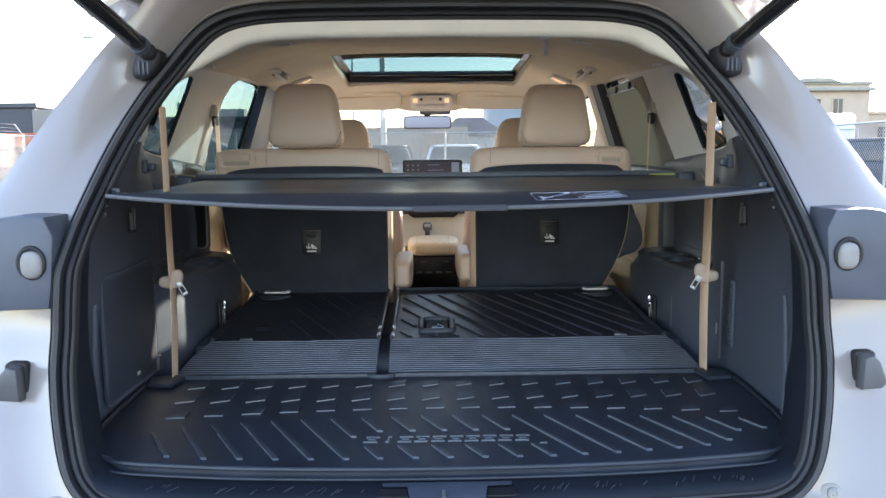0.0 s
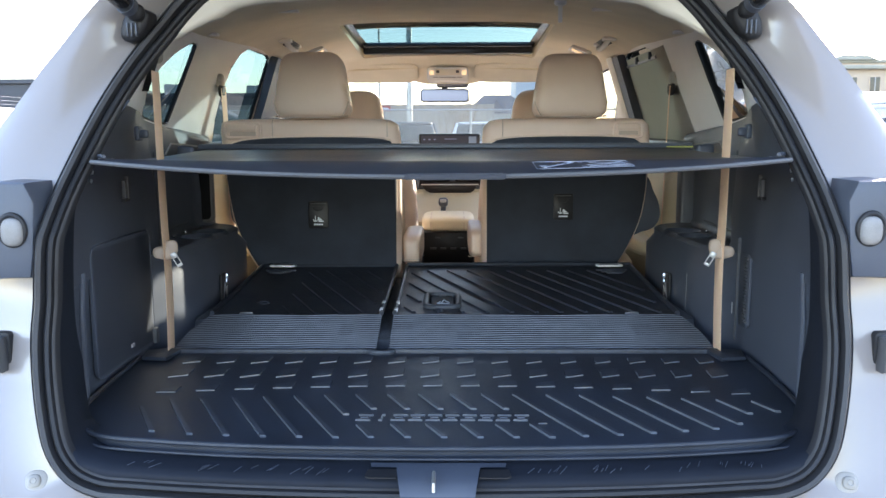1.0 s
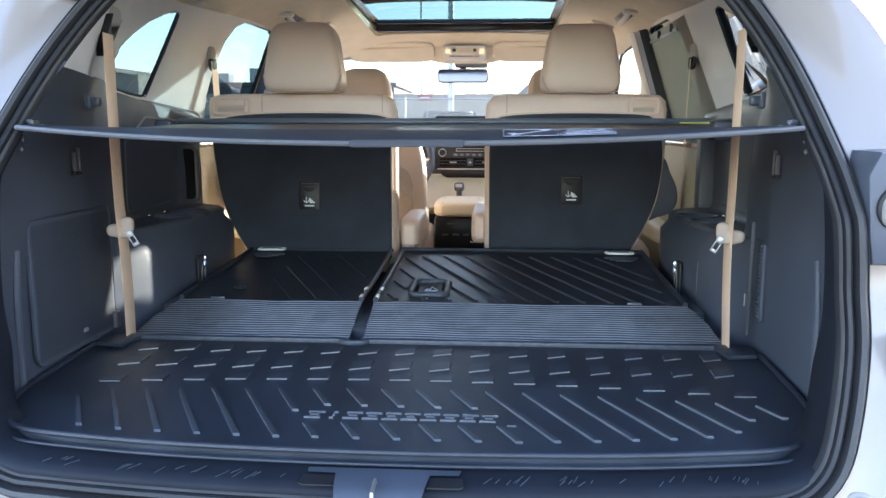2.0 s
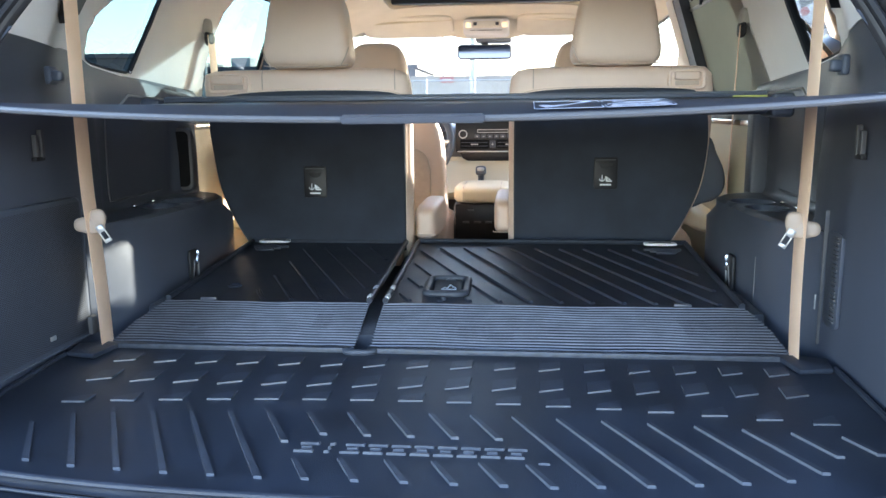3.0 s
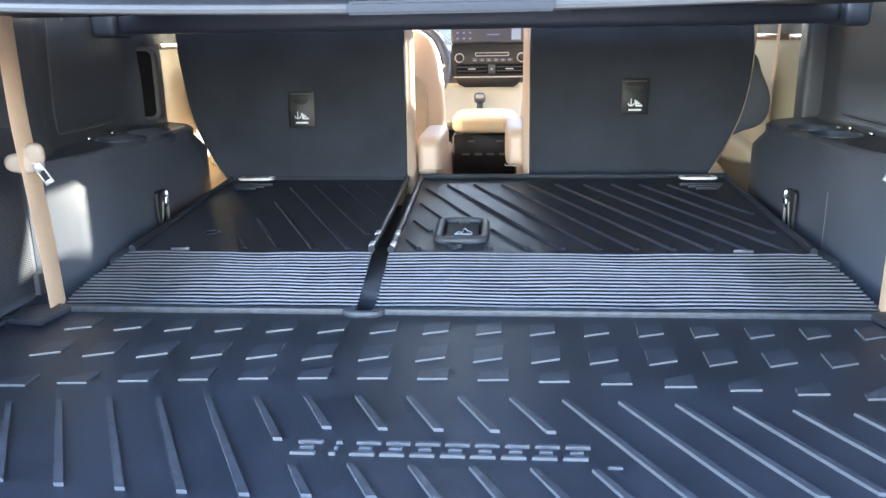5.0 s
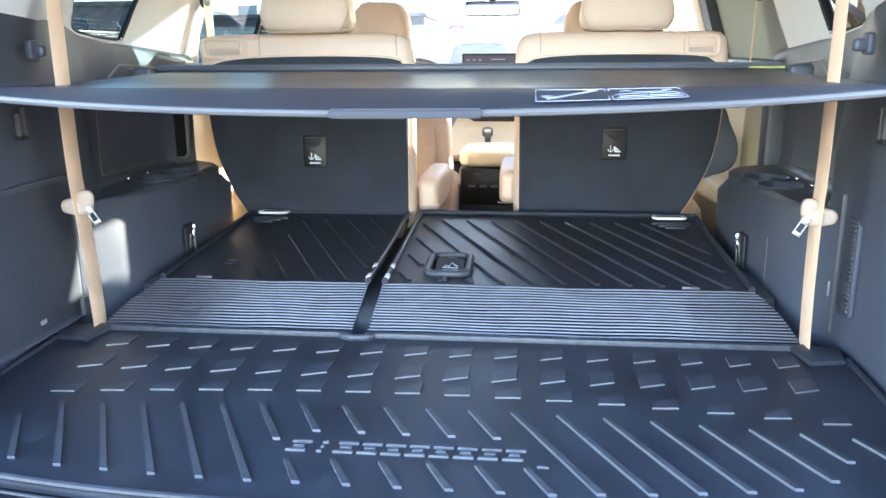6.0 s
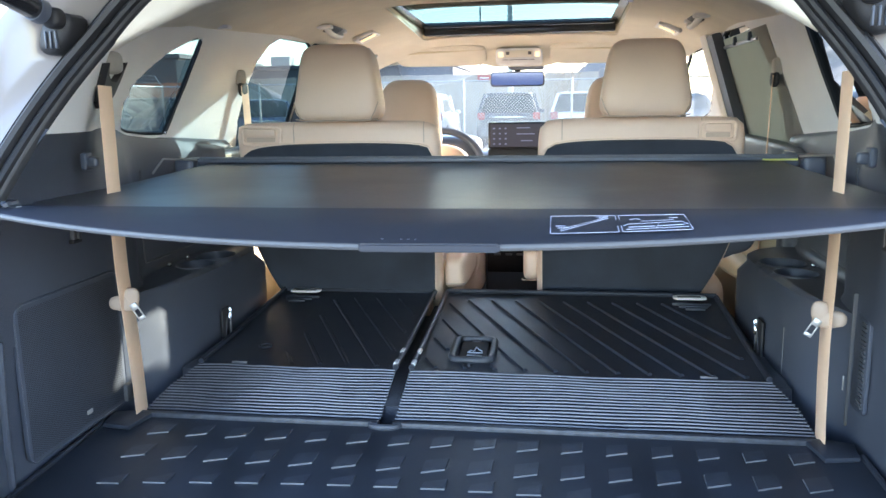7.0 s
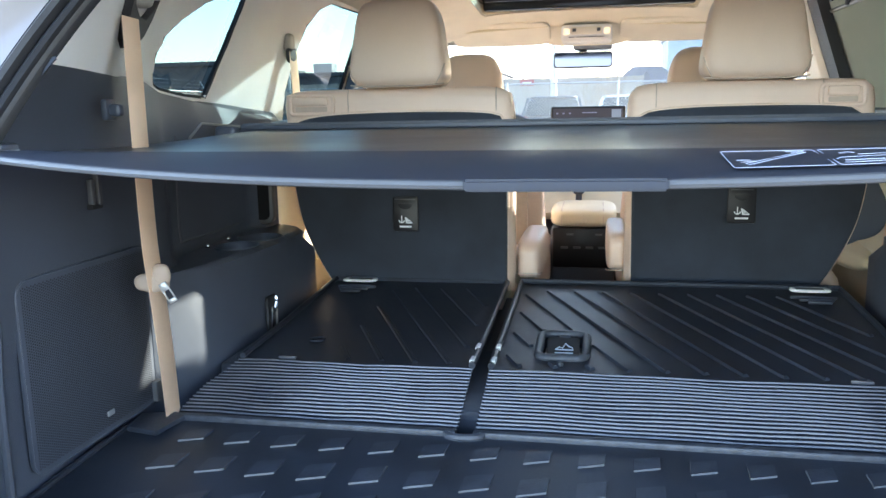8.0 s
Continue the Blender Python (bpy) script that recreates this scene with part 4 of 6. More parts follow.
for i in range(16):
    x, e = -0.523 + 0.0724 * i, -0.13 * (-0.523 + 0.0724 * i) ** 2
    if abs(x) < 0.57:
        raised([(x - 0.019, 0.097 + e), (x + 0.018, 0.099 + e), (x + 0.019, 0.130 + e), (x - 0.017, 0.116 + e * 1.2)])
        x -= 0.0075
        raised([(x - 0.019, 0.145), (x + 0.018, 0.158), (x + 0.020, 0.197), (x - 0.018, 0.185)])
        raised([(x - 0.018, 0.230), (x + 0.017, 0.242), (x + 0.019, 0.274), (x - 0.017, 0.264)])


def ridge(x0, y0, y1, w=0.0050):
    """A slanting ridge from its front end back to y1, on the line that passes x0 at the front."""
    nrm = Vector((1, 0)) * w
    p0, p1 = Vector((x0, y0)), Vector((x0 + 0.555 * (y0 - y1), y1))
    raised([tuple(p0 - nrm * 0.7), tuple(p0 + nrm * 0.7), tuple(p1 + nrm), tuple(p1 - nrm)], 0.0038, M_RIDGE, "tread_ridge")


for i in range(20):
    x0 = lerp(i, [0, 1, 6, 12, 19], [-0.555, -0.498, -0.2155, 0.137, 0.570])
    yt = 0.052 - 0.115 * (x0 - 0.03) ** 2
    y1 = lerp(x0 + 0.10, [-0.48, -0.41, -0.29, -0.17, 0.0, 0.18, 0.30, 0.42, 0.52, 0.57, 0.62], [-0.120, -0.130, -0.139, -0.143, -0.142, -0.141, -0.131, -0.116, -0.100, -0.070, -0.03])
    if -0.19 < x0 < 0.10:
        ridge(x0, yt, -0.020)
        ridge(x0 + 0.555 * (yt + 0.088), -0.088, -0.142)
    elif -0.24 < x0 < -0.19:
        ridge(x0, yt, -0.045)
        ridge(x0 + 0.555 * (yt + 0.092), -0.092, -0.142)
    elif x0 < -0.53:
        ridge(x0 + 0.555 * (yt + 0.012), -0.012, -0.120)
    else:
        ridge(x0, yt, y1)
# raised emblem: rows of plain bars, in the paler rubber so they look lit
for k in range(10):
    w = 0.0128 if k != 1 else 0.0035
    x = -0.134 + 0.0303 * k
    for y0, q, dx in ((-0.0700, 1.0, 0.0), (-0.0595, 0.55, 0.002), (-0.0490, 1.0, 0.004)):
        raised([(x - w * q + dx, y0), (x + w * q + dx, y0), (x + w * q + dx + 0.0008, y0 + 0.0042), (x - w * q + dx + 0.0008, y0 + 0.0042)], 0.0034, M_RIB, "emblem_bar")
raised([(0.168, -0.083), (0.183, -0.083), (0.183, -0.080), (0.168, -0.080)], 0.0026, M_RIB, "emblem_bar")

# folded third row: ribbed mats on the backs of the seats
HANDLE = rounded(-0.043, 0.033, 0.536, 0.656, 0.016)


def seat_mat(x0a, x1a, x0b, x1b, label):
    """x0, x1 at the rear (a) and at the front (b)."""
    t = thing("seat_back_mat", label, "cargo mat", "folded seat mats")
    def edge(y):
        k = min(1, max(0, (y - 0.31) / 0.165))
        return (lerp(y, [0.31, 0.40, 0.475, 1.0], [x0a, (x0a * 2 + x0b) / 3, x0b, x0b]), lerp(y, [0.31, 0.40, 0.475, 1.0], [x1a, (x1a * 2 + x1b) / 3, x1b, x1b]))
    # flat panel
    def sheet(u, v):
        y = 0.475 + 0.53 * v
        a, b = edge(y)
        x = a + (b - a) * u
        return Vector((x, y, mat_z(y)))
    pg = grid(sheet, 60, 50)
    if x1a > 0:
        hole(pg, HANDLE, (0, 1))
    part("panel", thick(pg, 0.006), M_RUBBER, t)
    a, b = edge(0.6)
    # ribbed flexible strip
    bm = bmesh.new()
    n = 18
    prof = []
    for k in range(n):
        y = 0.312 + 0.163 * k / n
        st = 0.163 / n
        for f, h in ((0.0, 0.0002), (0.52, 0.0002), (0.56, 0.0013), (0.60, 0.0020), (0.67, 0.0023), (0.75, 0.0020), (0.80, 0.0013), (0.84, 0.0002)):
            prof.append((y + f * st, h))
    rows = []
    for y, h in prof:
        a, b = edge(y)
        if h > 0.001:
            a, b = a - 0.003, b + 0.003
        wave = [0.0022 * math.sin(9 * q + 40 * y) + 0.0015 * math.sin(23 * q + 11) for q in np.linspace(0, 1, 15)]
        rows.append([bm.verts.new((a + (b - a) * q, y, mat_z(y) + h + wv * 0.35)) for q, wv in zip(np.linspace(0, 1, 15), wave)])
    for r0, r1 in zip(rows, rows[1:]):
        for j in range(14):
            bm.faces.new((r0[j], r0[j + 1], r1[j + 1], r1[j]))
    # Dark base and paler crowns paint the groove shade and rib glints into colour.
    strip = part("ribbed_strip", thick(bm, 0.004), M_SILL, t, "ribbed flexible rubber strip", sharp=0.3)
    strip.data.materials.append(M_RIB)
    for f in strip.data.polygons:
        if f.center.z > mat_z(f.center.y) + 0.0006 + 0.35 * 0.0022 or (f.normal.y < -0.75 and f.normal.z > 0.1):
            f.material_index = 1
    a, b = edge(0.31)
    part("strip_edge", box(a - 0.004, b + 0.004, 0.300, 0.314, mat_z(0.305) - 0.004, mat_z(0.305) + 0.009, 0.004), M_RIDGE, t)
    a, b = edge(1.0)
    part("front_lip", tube([(a + (b - a) * q, 1.003, mat_z(1.003) + 0.006) for q in np.linspace(0, 1, 12)], 0.006, 8), M_RUBBER, t)
    for xx in (a, b):
        part("side_lip", tube([(xx, y, mat_z(y) + 0.004) for y in np.linspace(0.48, 1.0, 12)], 0.006, 8), M_RUBBER, t)
    return t


def flat_ridge(t, x0, y0, x1, y1):
    d = (Vector((x1, y1)) - Vector((x0, y0))).normalized()
    n = Vector((-d.y, d.x)) * 0.0052
    bm = bmesh.new()
    P = [Vector((x0, y0)) - n, Vector((x1, y1)) - n, Vector((x1, y1)) + n, Vector((x0, y0)) + n]
    lo = [bm.verts.new((p.x, p.y, mat_z(p.y))) for p in P]
    c = (P[0] + P[2]) / 2
    hi = [bm.verts.new((p.x + (-d.x if k in (1, 2) else d.x) * 0.003 - (n.x if k > 1 else -n.x) * 0.4, p.y + (-d.y if k in (1, 2) else d.y) * 0.003 - (n.y if k > 1 else -n.y) * 0.4, mat_z(p.y) + (0.0022 if x0 < -0.1 else 0.004))) for k, p in enumerate(P)]
    bm.faces.new(hi)
    for i in range(4):
        bm.faces.new((lo[i], lo[(i + 1) % 4], hi[(i + 1) % 4], hi[i]))
    part("tread_ridge", bm, M_RUBBER, t, sharp=0.3)


ml = seat_mat(-0.600, -0.150, -0.560, -0.150, "black ribbed rubber mat on the narrow folded seat back")
mr = seat_mat(-0.118, 0.600, -0.118, 0.560, "black ribbed rubber mat on the wide folded seat back")
for k in range(-9, 9):
    x0 = -0.053 + 0.0595 * k
    for t, lo, hi in ((ml, -0.40, -0.172), (mr, -0.097, 0.535)):
        ya = min(0.945, 0.945 - (lo - x0) / 0.485)
        yb = max(0.492, 0.945 - (hi - x0) / 0.485)
        if ya - yb < 0.03:
            continue
        # leave the handle's surround free
        run = []
        for q in np.linspace(ya, yb, 60):
            x = x0 + (0.945 - q) * 0.485
            if -0.060 < x < 0.048 and 0.516 < q < 0.676:
                if len(run) > 4:
                    flat_ridge(t, run[0][0], run[0][1], run[-1][0], run[-1][1])
                run = []
            else:
                run.append((x, q))
        if len(run) > 4:
            flat_ridge(t, run[0][0], run[0][1], run[-1][0], run[-1][1])
hd = thing("seat_release", "black recessed release handle with a printed symbol", "handle")
part("surround", tube([(x, y, mat_z(y) + 0.004) for x, y in rounded(-0.046, 0.036, 0.532, 0.660, 0.018)], 0.0075, 10, True), M_RIDGE, hd)
pan = rounded(-0.043, 0.033, 0.536, 0.656, 0.016)


def pan_ring(k, z):
    return [Vector((-0.005 + (x + 0.005) * k, 0.596 + (y - 0.596) * k, z)) for x, y in pan]


part("pan", loft([[Vector((x, y, mat_z(y) + 0.002)) for x, y in pan], pan_ring(0.97, 0.853), pan_ring(0.93, 0.8475), pan_ring(0.02, 0.847)]), M_TRIM, hd, "recessed pan")
part("grip", box(-0.014, 0.006, 0.638, 0.650, 0.866, 0.871, 0.002), M_TRIM, hd)
def plate_z(y):
    return 0.853 + 0.19 * (y - 0.55)


part("tilted_plate", loft([[Vector((x, y, plate_z(y) - d)) for x, y in rounded(-0.033, 0.023, 0.548, 0.640, 0.008)] for d in (0.004, 0.0)] + [[Vector((-0.005 + (x + 0.005) * 0.02, 0.594 + (y - 0.594) * 0.02, plate_z(0.594))) for x, y in rounded(-0.033, 0.023, 0.548, 0.640, 0.008)]]), M_PANEL, hd, "tilted black lever plate")
SYM = [(-0.018, 0.590), (-0.012, 0.600), (-0.006, 0.596), (-0.001, 0.614), (0.004, 0.604), (0.011, 0.598), (0.013, 0.590), (-0.018, 0.590)]
part("symbol", tube([(x, y, plate_z(y) + 0.0008) for x, y in SYM], 0.0014, 6), M_WHITE, hd, "white printed symbol")
part("symbol_line", tube([(-0.019, 0.579, plate_z(0.579) + 0.0006), (0.013, 0.579, plate_z(0.579) + 0.0006)], 0.0012, 6), M_WHITE, hd)
part("moulded_nub", prism([(-0.006 + 0.006 * math.cos(a), 0.507 + 0.006 * math.sin(a)) for a in np.linspace(0, 2 * math.pi, 12)[:-1]], 0.857, 0.866, "xy", 0.001), M_RUBBER, mr)
for t, x in ((ml, -0.478), (mr, 0.452)):
    part("panel_tab", box(x - 0.016, x + 0.016, 0.482, 0.488, mat_z(0.485), mat_z(0.485) + 0.005, 0.001), M_RIB, t, "small pale tab")
part("round_mark", tube([(-0.461 + 0.014 * math.cos(k * math.pi / 9), 0.588 + 0.014 * math.sin(k * math.pi / 9), mat_z(0.588) + 0.0012) for k in range(18)], 0.0022, 6, True), M_RUBBER, ml, "moulded ring")
# gap strip, notch and metal rails between the folded backs, seat body below
seat3 = thing("folded_rear_seat", "folded third row seat under black mats", "seat")
part("body", box(-0.575, 0.575, 0.36, 0.995, 0.60, 0.832, 0.02), M_CARPET, seat3)
part("gap_strip", thick(grid(lambda u, v: Vector((-0.152 + 0.036 * u, 0.30 + 0.70 * v, mat_z(0.30 + 0.70 * v) - (0.010 if v < 0.02 else 0.034))), 2, 30), 0.006), M_RUBBER, seat3)
part("notch", tube([(-0.134 + 0.026 * math.cos(a), 0.302 + 0.012 * math.sin(a), mat_z(0.30) + 0.004) for a in np.linspace(math.pi, 2 * math.pi, 10)], 0.006, 8), M_RIDGE, mat)
for xx in (-0.1515, -0.1160):
    for yy in (0.486, 0.552):
        part("latch_peg", box(xx - 0.0042, xx + 0.0042, yy, yy + 0.026, mat_z(yy) + 0.004, mat_z(yy) + 0.0108, 0.0015), M_PILLAR, seat3, "worn pale latch peg")
for s in (-1, 1):
    part("guide_cup", moved(pillow((0, 0, 0), (0.080, 0.034, 0.007), 5, 6), Matrix.Translation((s * 0.49, 0.965, 0.897))), M_PILLAR, seat3, "beige plastic guide cup")
    part("cup_hole", box(s * 0.46, s * 0.515, 0.952, 0.966, 0.8995, 0.9012, 0.0005), M_TRIMG, seat3)
    for k in range(3):
        part("slot_bar", box(s * (0.445 + 0.012 * k), s * (0.535 - 0.01 * k), 0.93 - 0.022 * k, 0.938 - 0.022 * k, mat_z(0.92) + 0.002, mat_z(0.92) + 0.009, 0.002), M_RUBBER, seat3)
    part("side_flap", box(s * 0.562, s * 0.600, 0.47, 1.0, 0.80, 0.850, 0.006), M_CARPET, seat3)

# sill and striker plate behind the mat
keep = [i for i in range(LN) if loop[i][1] < 1.24]
keep = [i for i in keep if i >= LN // 2] + [i for i in keep if i < LN // 2]


def sill_ring(out, back, y=None):
    """The opening's lower outline drawn inwards; the sides are drawn in less than the floor."""
    res = []
    for i in keep:
        x, z = loop[i]
        n = normal2(i)
        o = -0.022 + (out + 0.022) * lerp(z, [0.735, 0.755, 0.80, 0.90, 1.1, 1.22], [1, 0.72, 0.12, 0.05, 0.03, 0.0])
        bow = 0.042 * max(0, 1 - (x / 0.56) ** 2) if z < 0.8 else 0
        yy = open_y(z) - back - bow if y is None else max(y + 0.05 * min(1, max(0, (z - 0.74) / 0.15)), open_y(z) + 0.03)
        res.append(Vector((x + n.x * o, yy, z + n.y * o)))
    return res


sill = part("sill_plate", loft([sill_ring(-0.024, 0.004), sill_ring(-0.032, 0.008), sill_ring(-0.040, 0.004), sill_ring(-0.0455, -0.010), sill_ring(-0.048, -0.030), sill_ring(-0.049, 0, -0.15), sill_ring(-0.049, 0, -0.105), sill_ring(0.02, 0, -0.095)], False),
            M_SILL, car, "black plastic loading sill curving up into the side lining", sharp=1.0)
rnd = random.Random(5)
for k in range(46):
    x, ln = rnd.choice((-1, 1)) * rnd.uniform(0.13, 0.50), rnd.uniform(0.004, 0.013)
    part("scuff", moved(box(-0.0004, 0.0004, -ln, ln, -0.0004, 0.0004, 0), pose(x, -0.232 + 0.02 * (x / 0.43) ** 2 + rnd.uniform(-0.008, 0.010), 0.7793, 0, 0, -28 + rnd.uniform(-9, 9))), M_TRIM, sill)
stp = part("striker_cover", loft([[Vector((x * w, y, z)) for x in (-1, -0.6, 0, 0.6, 1)] for y, z, w in ((-0.206, 0.7785, 0.106), (-0.209, 0.7815, 0.105), (-0.226, 0.7825, 0.103), (-0.228, 0.7825, 0.064), (-0.262, 0.7805, 0.060), (-0.279, 0.774, 0.057), (-0.287, 0.762, 0.055))], False), M_TRIM, car, "dark plastic striker cover")
for s in (-1, 1):
    part("striker_pocket", prism([(s * a, b) for a, b in ((0.064, -0.2275), (0.108, -0.2275), (0.110, -0.252), (0.104, -0.258), (0.062, -0.258))], 0.7775, 0.7795, "xy", 0), M_SEAL, stp, "dark recess beside the striker")
part("striker", tube([(-0.006, -0.252, 0.778), (-0.006, -0.254, 0.786), (-0.006, -0.285, 0.782), (-0.006, -0.287, 0.77)], 0.0028, 8), M_STEEL, stp)
for s in (-1, 1):
    part("lining_edge", tube([(s * 0.655, 0.022, 0.80), (s * 0.655, 0.022, 0.86), (s * 0.654, 0.022, 0.95), (s * 0.648, 0.022, 1.04)], 0.006, 8), M_TRIM, car, "rounded vertical edge of the lining")
part("cargo_floor", box(-0.66, 0.66, -0.10, 1.0, 0.60, 0.778, 0.0), M_CARPET, car)
part("cabin_floor", box(-0.76, 0.76, 0.98, 3.2, 0.40, 0.462, 0.0), M_CARPET, car, "black cabin carpet")

# ================= cargo cover =================
cover = thing("cargo_cover", "black vinyl cargo cover pulled out with its rear flap hanging", "cargo cover")
part("cassette", join(box(-0.665, 0.665, 0.735, 0.80, 1.214, 1.256, 0.012, 3), box(-0.655, 0.655, 0.728, 0.738, 1.250, 1.260, 0.003)), M_TRIM, cover, "long black cassette")
# Pale beads drawn along the cassette in place of its edge highlights.
for y, z in ((0.7295, 1.2595), (0.742, 1.2615), (0.754, 1.2585)):
    part("highlight_bead", tube([(x, y, z) for x in (-0.655, -0.3, 0.0, 0.3, 0.655)], 0.0022, 6), M_EDGE, cover, "pale bead drawn for a highlight on the cassette's edge")
for s in (-1, 1):
    part("end_cap", box(s * 0.665, s * 0.712, 0.722, 0.812, 1.208, 1.260, 0.01, 3), M_TRIM, cover)
for s in (-1, 1):
    part("end_guide", tube([(s * 0.662, 0.740, 1.258), (s * 0.700, 0.655, 1.266), (s * 0.692, 0.590, 1.240)], 0.0026, 6), M_STEEL, cover, "thin metal guide at the cassette's end")
part("warning_strip", box(0.585, 0.655, 0.726, 0.7275, 1.251, 1.2545, 0.0), material("yellow_green_strip", (0.45, 0.47, 0.12), 0.5), cover, "yellow-green strip")


def cloth(u, v):
    y = 0.735 - 0.695 * v
    hw = lerp(y, [0.04, 0.10, 0.2, 0.5, 0.735], [0.585, 0.622, 0.632, 0.630, 0.622])
    x = (u * 2 - 1) * hw
    z = 1.250 - 0.010 * v - 0.005 * math.sin(math.pi * v) + 0.0012 * math.sin(7 * x + 9 * y) * math.sin(math.pi * v)
    return Vector((x, y, z))


def flap(x, w):
    """A point of the hanging flap: w = 0 on the fold, 1 on its edge."""
    k = abs(x) / 0.585
    ye, ze = -0.150 + 0.100 * k ** 2.3, 1.222 + 0.021 * k ** 2
    yf, zf_ = 0.04 - 0.010 * k ** 3, 1.240 + 0.004 * k ** 2
    return Vector((x, yf + (ye - yf) * w, zf_ + (ze - zf_) * w + 0.004 * math.sin(math.pi * w)))


part("vinyl_sheet", thick(grid(cloth, 40, 40), 0.0025), M_VINYL, cover)
part("rear_flap", thick(grid(lambda u, v: flap((u * 2 - 1) * 0.585, v), 48, 8), 0.003), M_FLAP, cover, "stiff hanging rear flap")
part("flap_edge", tube([flap(x, 1.0) for x in np.linspace(-0.585, 0.585, 50)], 0.004, 8), M_TRIMG, cover, "grey stiffened edge")
hpts = [flap(x, w) + Vector((0, 0, 0.003)) for x, w in ((-0.052, 1.04), (-0.051, 0.97), (-0.044, 0.945), (0.097, 0.945), (0.104, 0.97), (0.105, 1.04))]
bm = bmesh.new()
a_ = [bm.verts.new(p + Vector((0, 0, 0.003))) for p in hpts]
b_ = [bm.verts.new(p - Vector((0, 0, 0.007))) for p in hpts]
bm.faces.new(a_), bm.faces.new(b_)
for i in range(6):
    bm.faces.new((a_[i], a_[(i + 1) % 6], b_[(i + 1) % 6], b_[i]))
bmesh.ops.bevel(bm, geom=bm.edges[:], offset=0.002, segments=2, affect="EDGES")
pull = part("pull_handle", bm, M_FLAP, cover, "black plastic pull handle")
for k, x in enumerate((-0.030, -0.008, 0.0, 0.008)):
    p = flap(x, 0.90)
    part("scuff", box(x - 0.0013, x + 0.0013, p.y - 0.0006, p.y + 0.0006, p.z + 0.0022, p.z + 0.0032, 0.0), M_WHITE, pull)


def strip(pts, width, parent, name="print_line"):
    """A printed line laid on the flap, through (x, w) points."""
    bm = bmesh.new()
    P = [flap(*p) + Vector((0, -0.0002, 0.0021)) for p in pts]
    for a, b in zip(P, P[1:]):
        d = (b - a).normalized()
        n = d.cross(Vector((0, -0.23, 1)).normalized()).normalized() * width / 2
        up = Vector((0, 0, 0.0003))
        q = [a - n, a + n, b + n, b - n]
        lo = [bm.verts.new(p) for p in q]
        hi = [bm.verts.new(p + up) for p in q]
        bm.faces.new(hi)
        for i in range(4):
            bm.faces.new((lo[i], lo[(i + 1) % 4], hi[(i + 1) % 4], hi[i]))
    return part(name, bm, M_LABEL, parent)


lb = part("label", grid(lambda u, v: flap(0.158 + 0.158 * u, 0.36 + 0.44 * v) + Vector((0, 0, 0.0018)), 8, 4), M_FLAP, cover, "printed instruction label with two pictures")
for x0, x1 in ((0.158, 0.2345), (0.2385, 0.316)):
    strip([(x0, 0.37), (x0 + 0.002, 0.36), (x1 - 0.002, 0.36), (x1, 0.37), (x1, 0.78), (x1 - 0.002, 0.79), (x0 + 0.002, 0.79), (x0, 0.78), (x0, 0.37)], 0.0010, lb, "label_frame")
for pts, w in (([(0.170, 0.74), (0.226, 0.44)], 0.0013), ([(0.169, 0.71), (0.225, 0.41)], 0.0005), ([(0.164, 0.63), (0.175, 0.63)], 0.0013), ([(0.166, 0.68), (0.178, 0.66)], 0.0008), ([(0.211, 0.40), (0.226, 0.39)], 0.0011),
               ([(0.214, 0.44), (0.222, 0.42)], 0.0008), ([(0.243, 0.74), (0.313, 0.72)], 0.0011), ([(0.241, 0.66), (0.246, 0.62), (0.308, 0.58), (0.314, 0.66)], 0.0007), ([(0.246, 0.69), (0.276, 0.68)], 0.0018), ([(0.280, 0.68), (0.310, 0.66)], 0.0016),
               ([(0.250, 0.50), (0.258, 0.47), (0.262, 0.50)], 0.0016), ([(0.296, 0.47), (0.306, 0.46)], 0.0018), ([(0.262, 0.55), (0.300, 0.53)], 0.0006), ([(0.277, 0.72), (0.282, 0.60)], 0.0006)):
    strip(pts, w, lb)

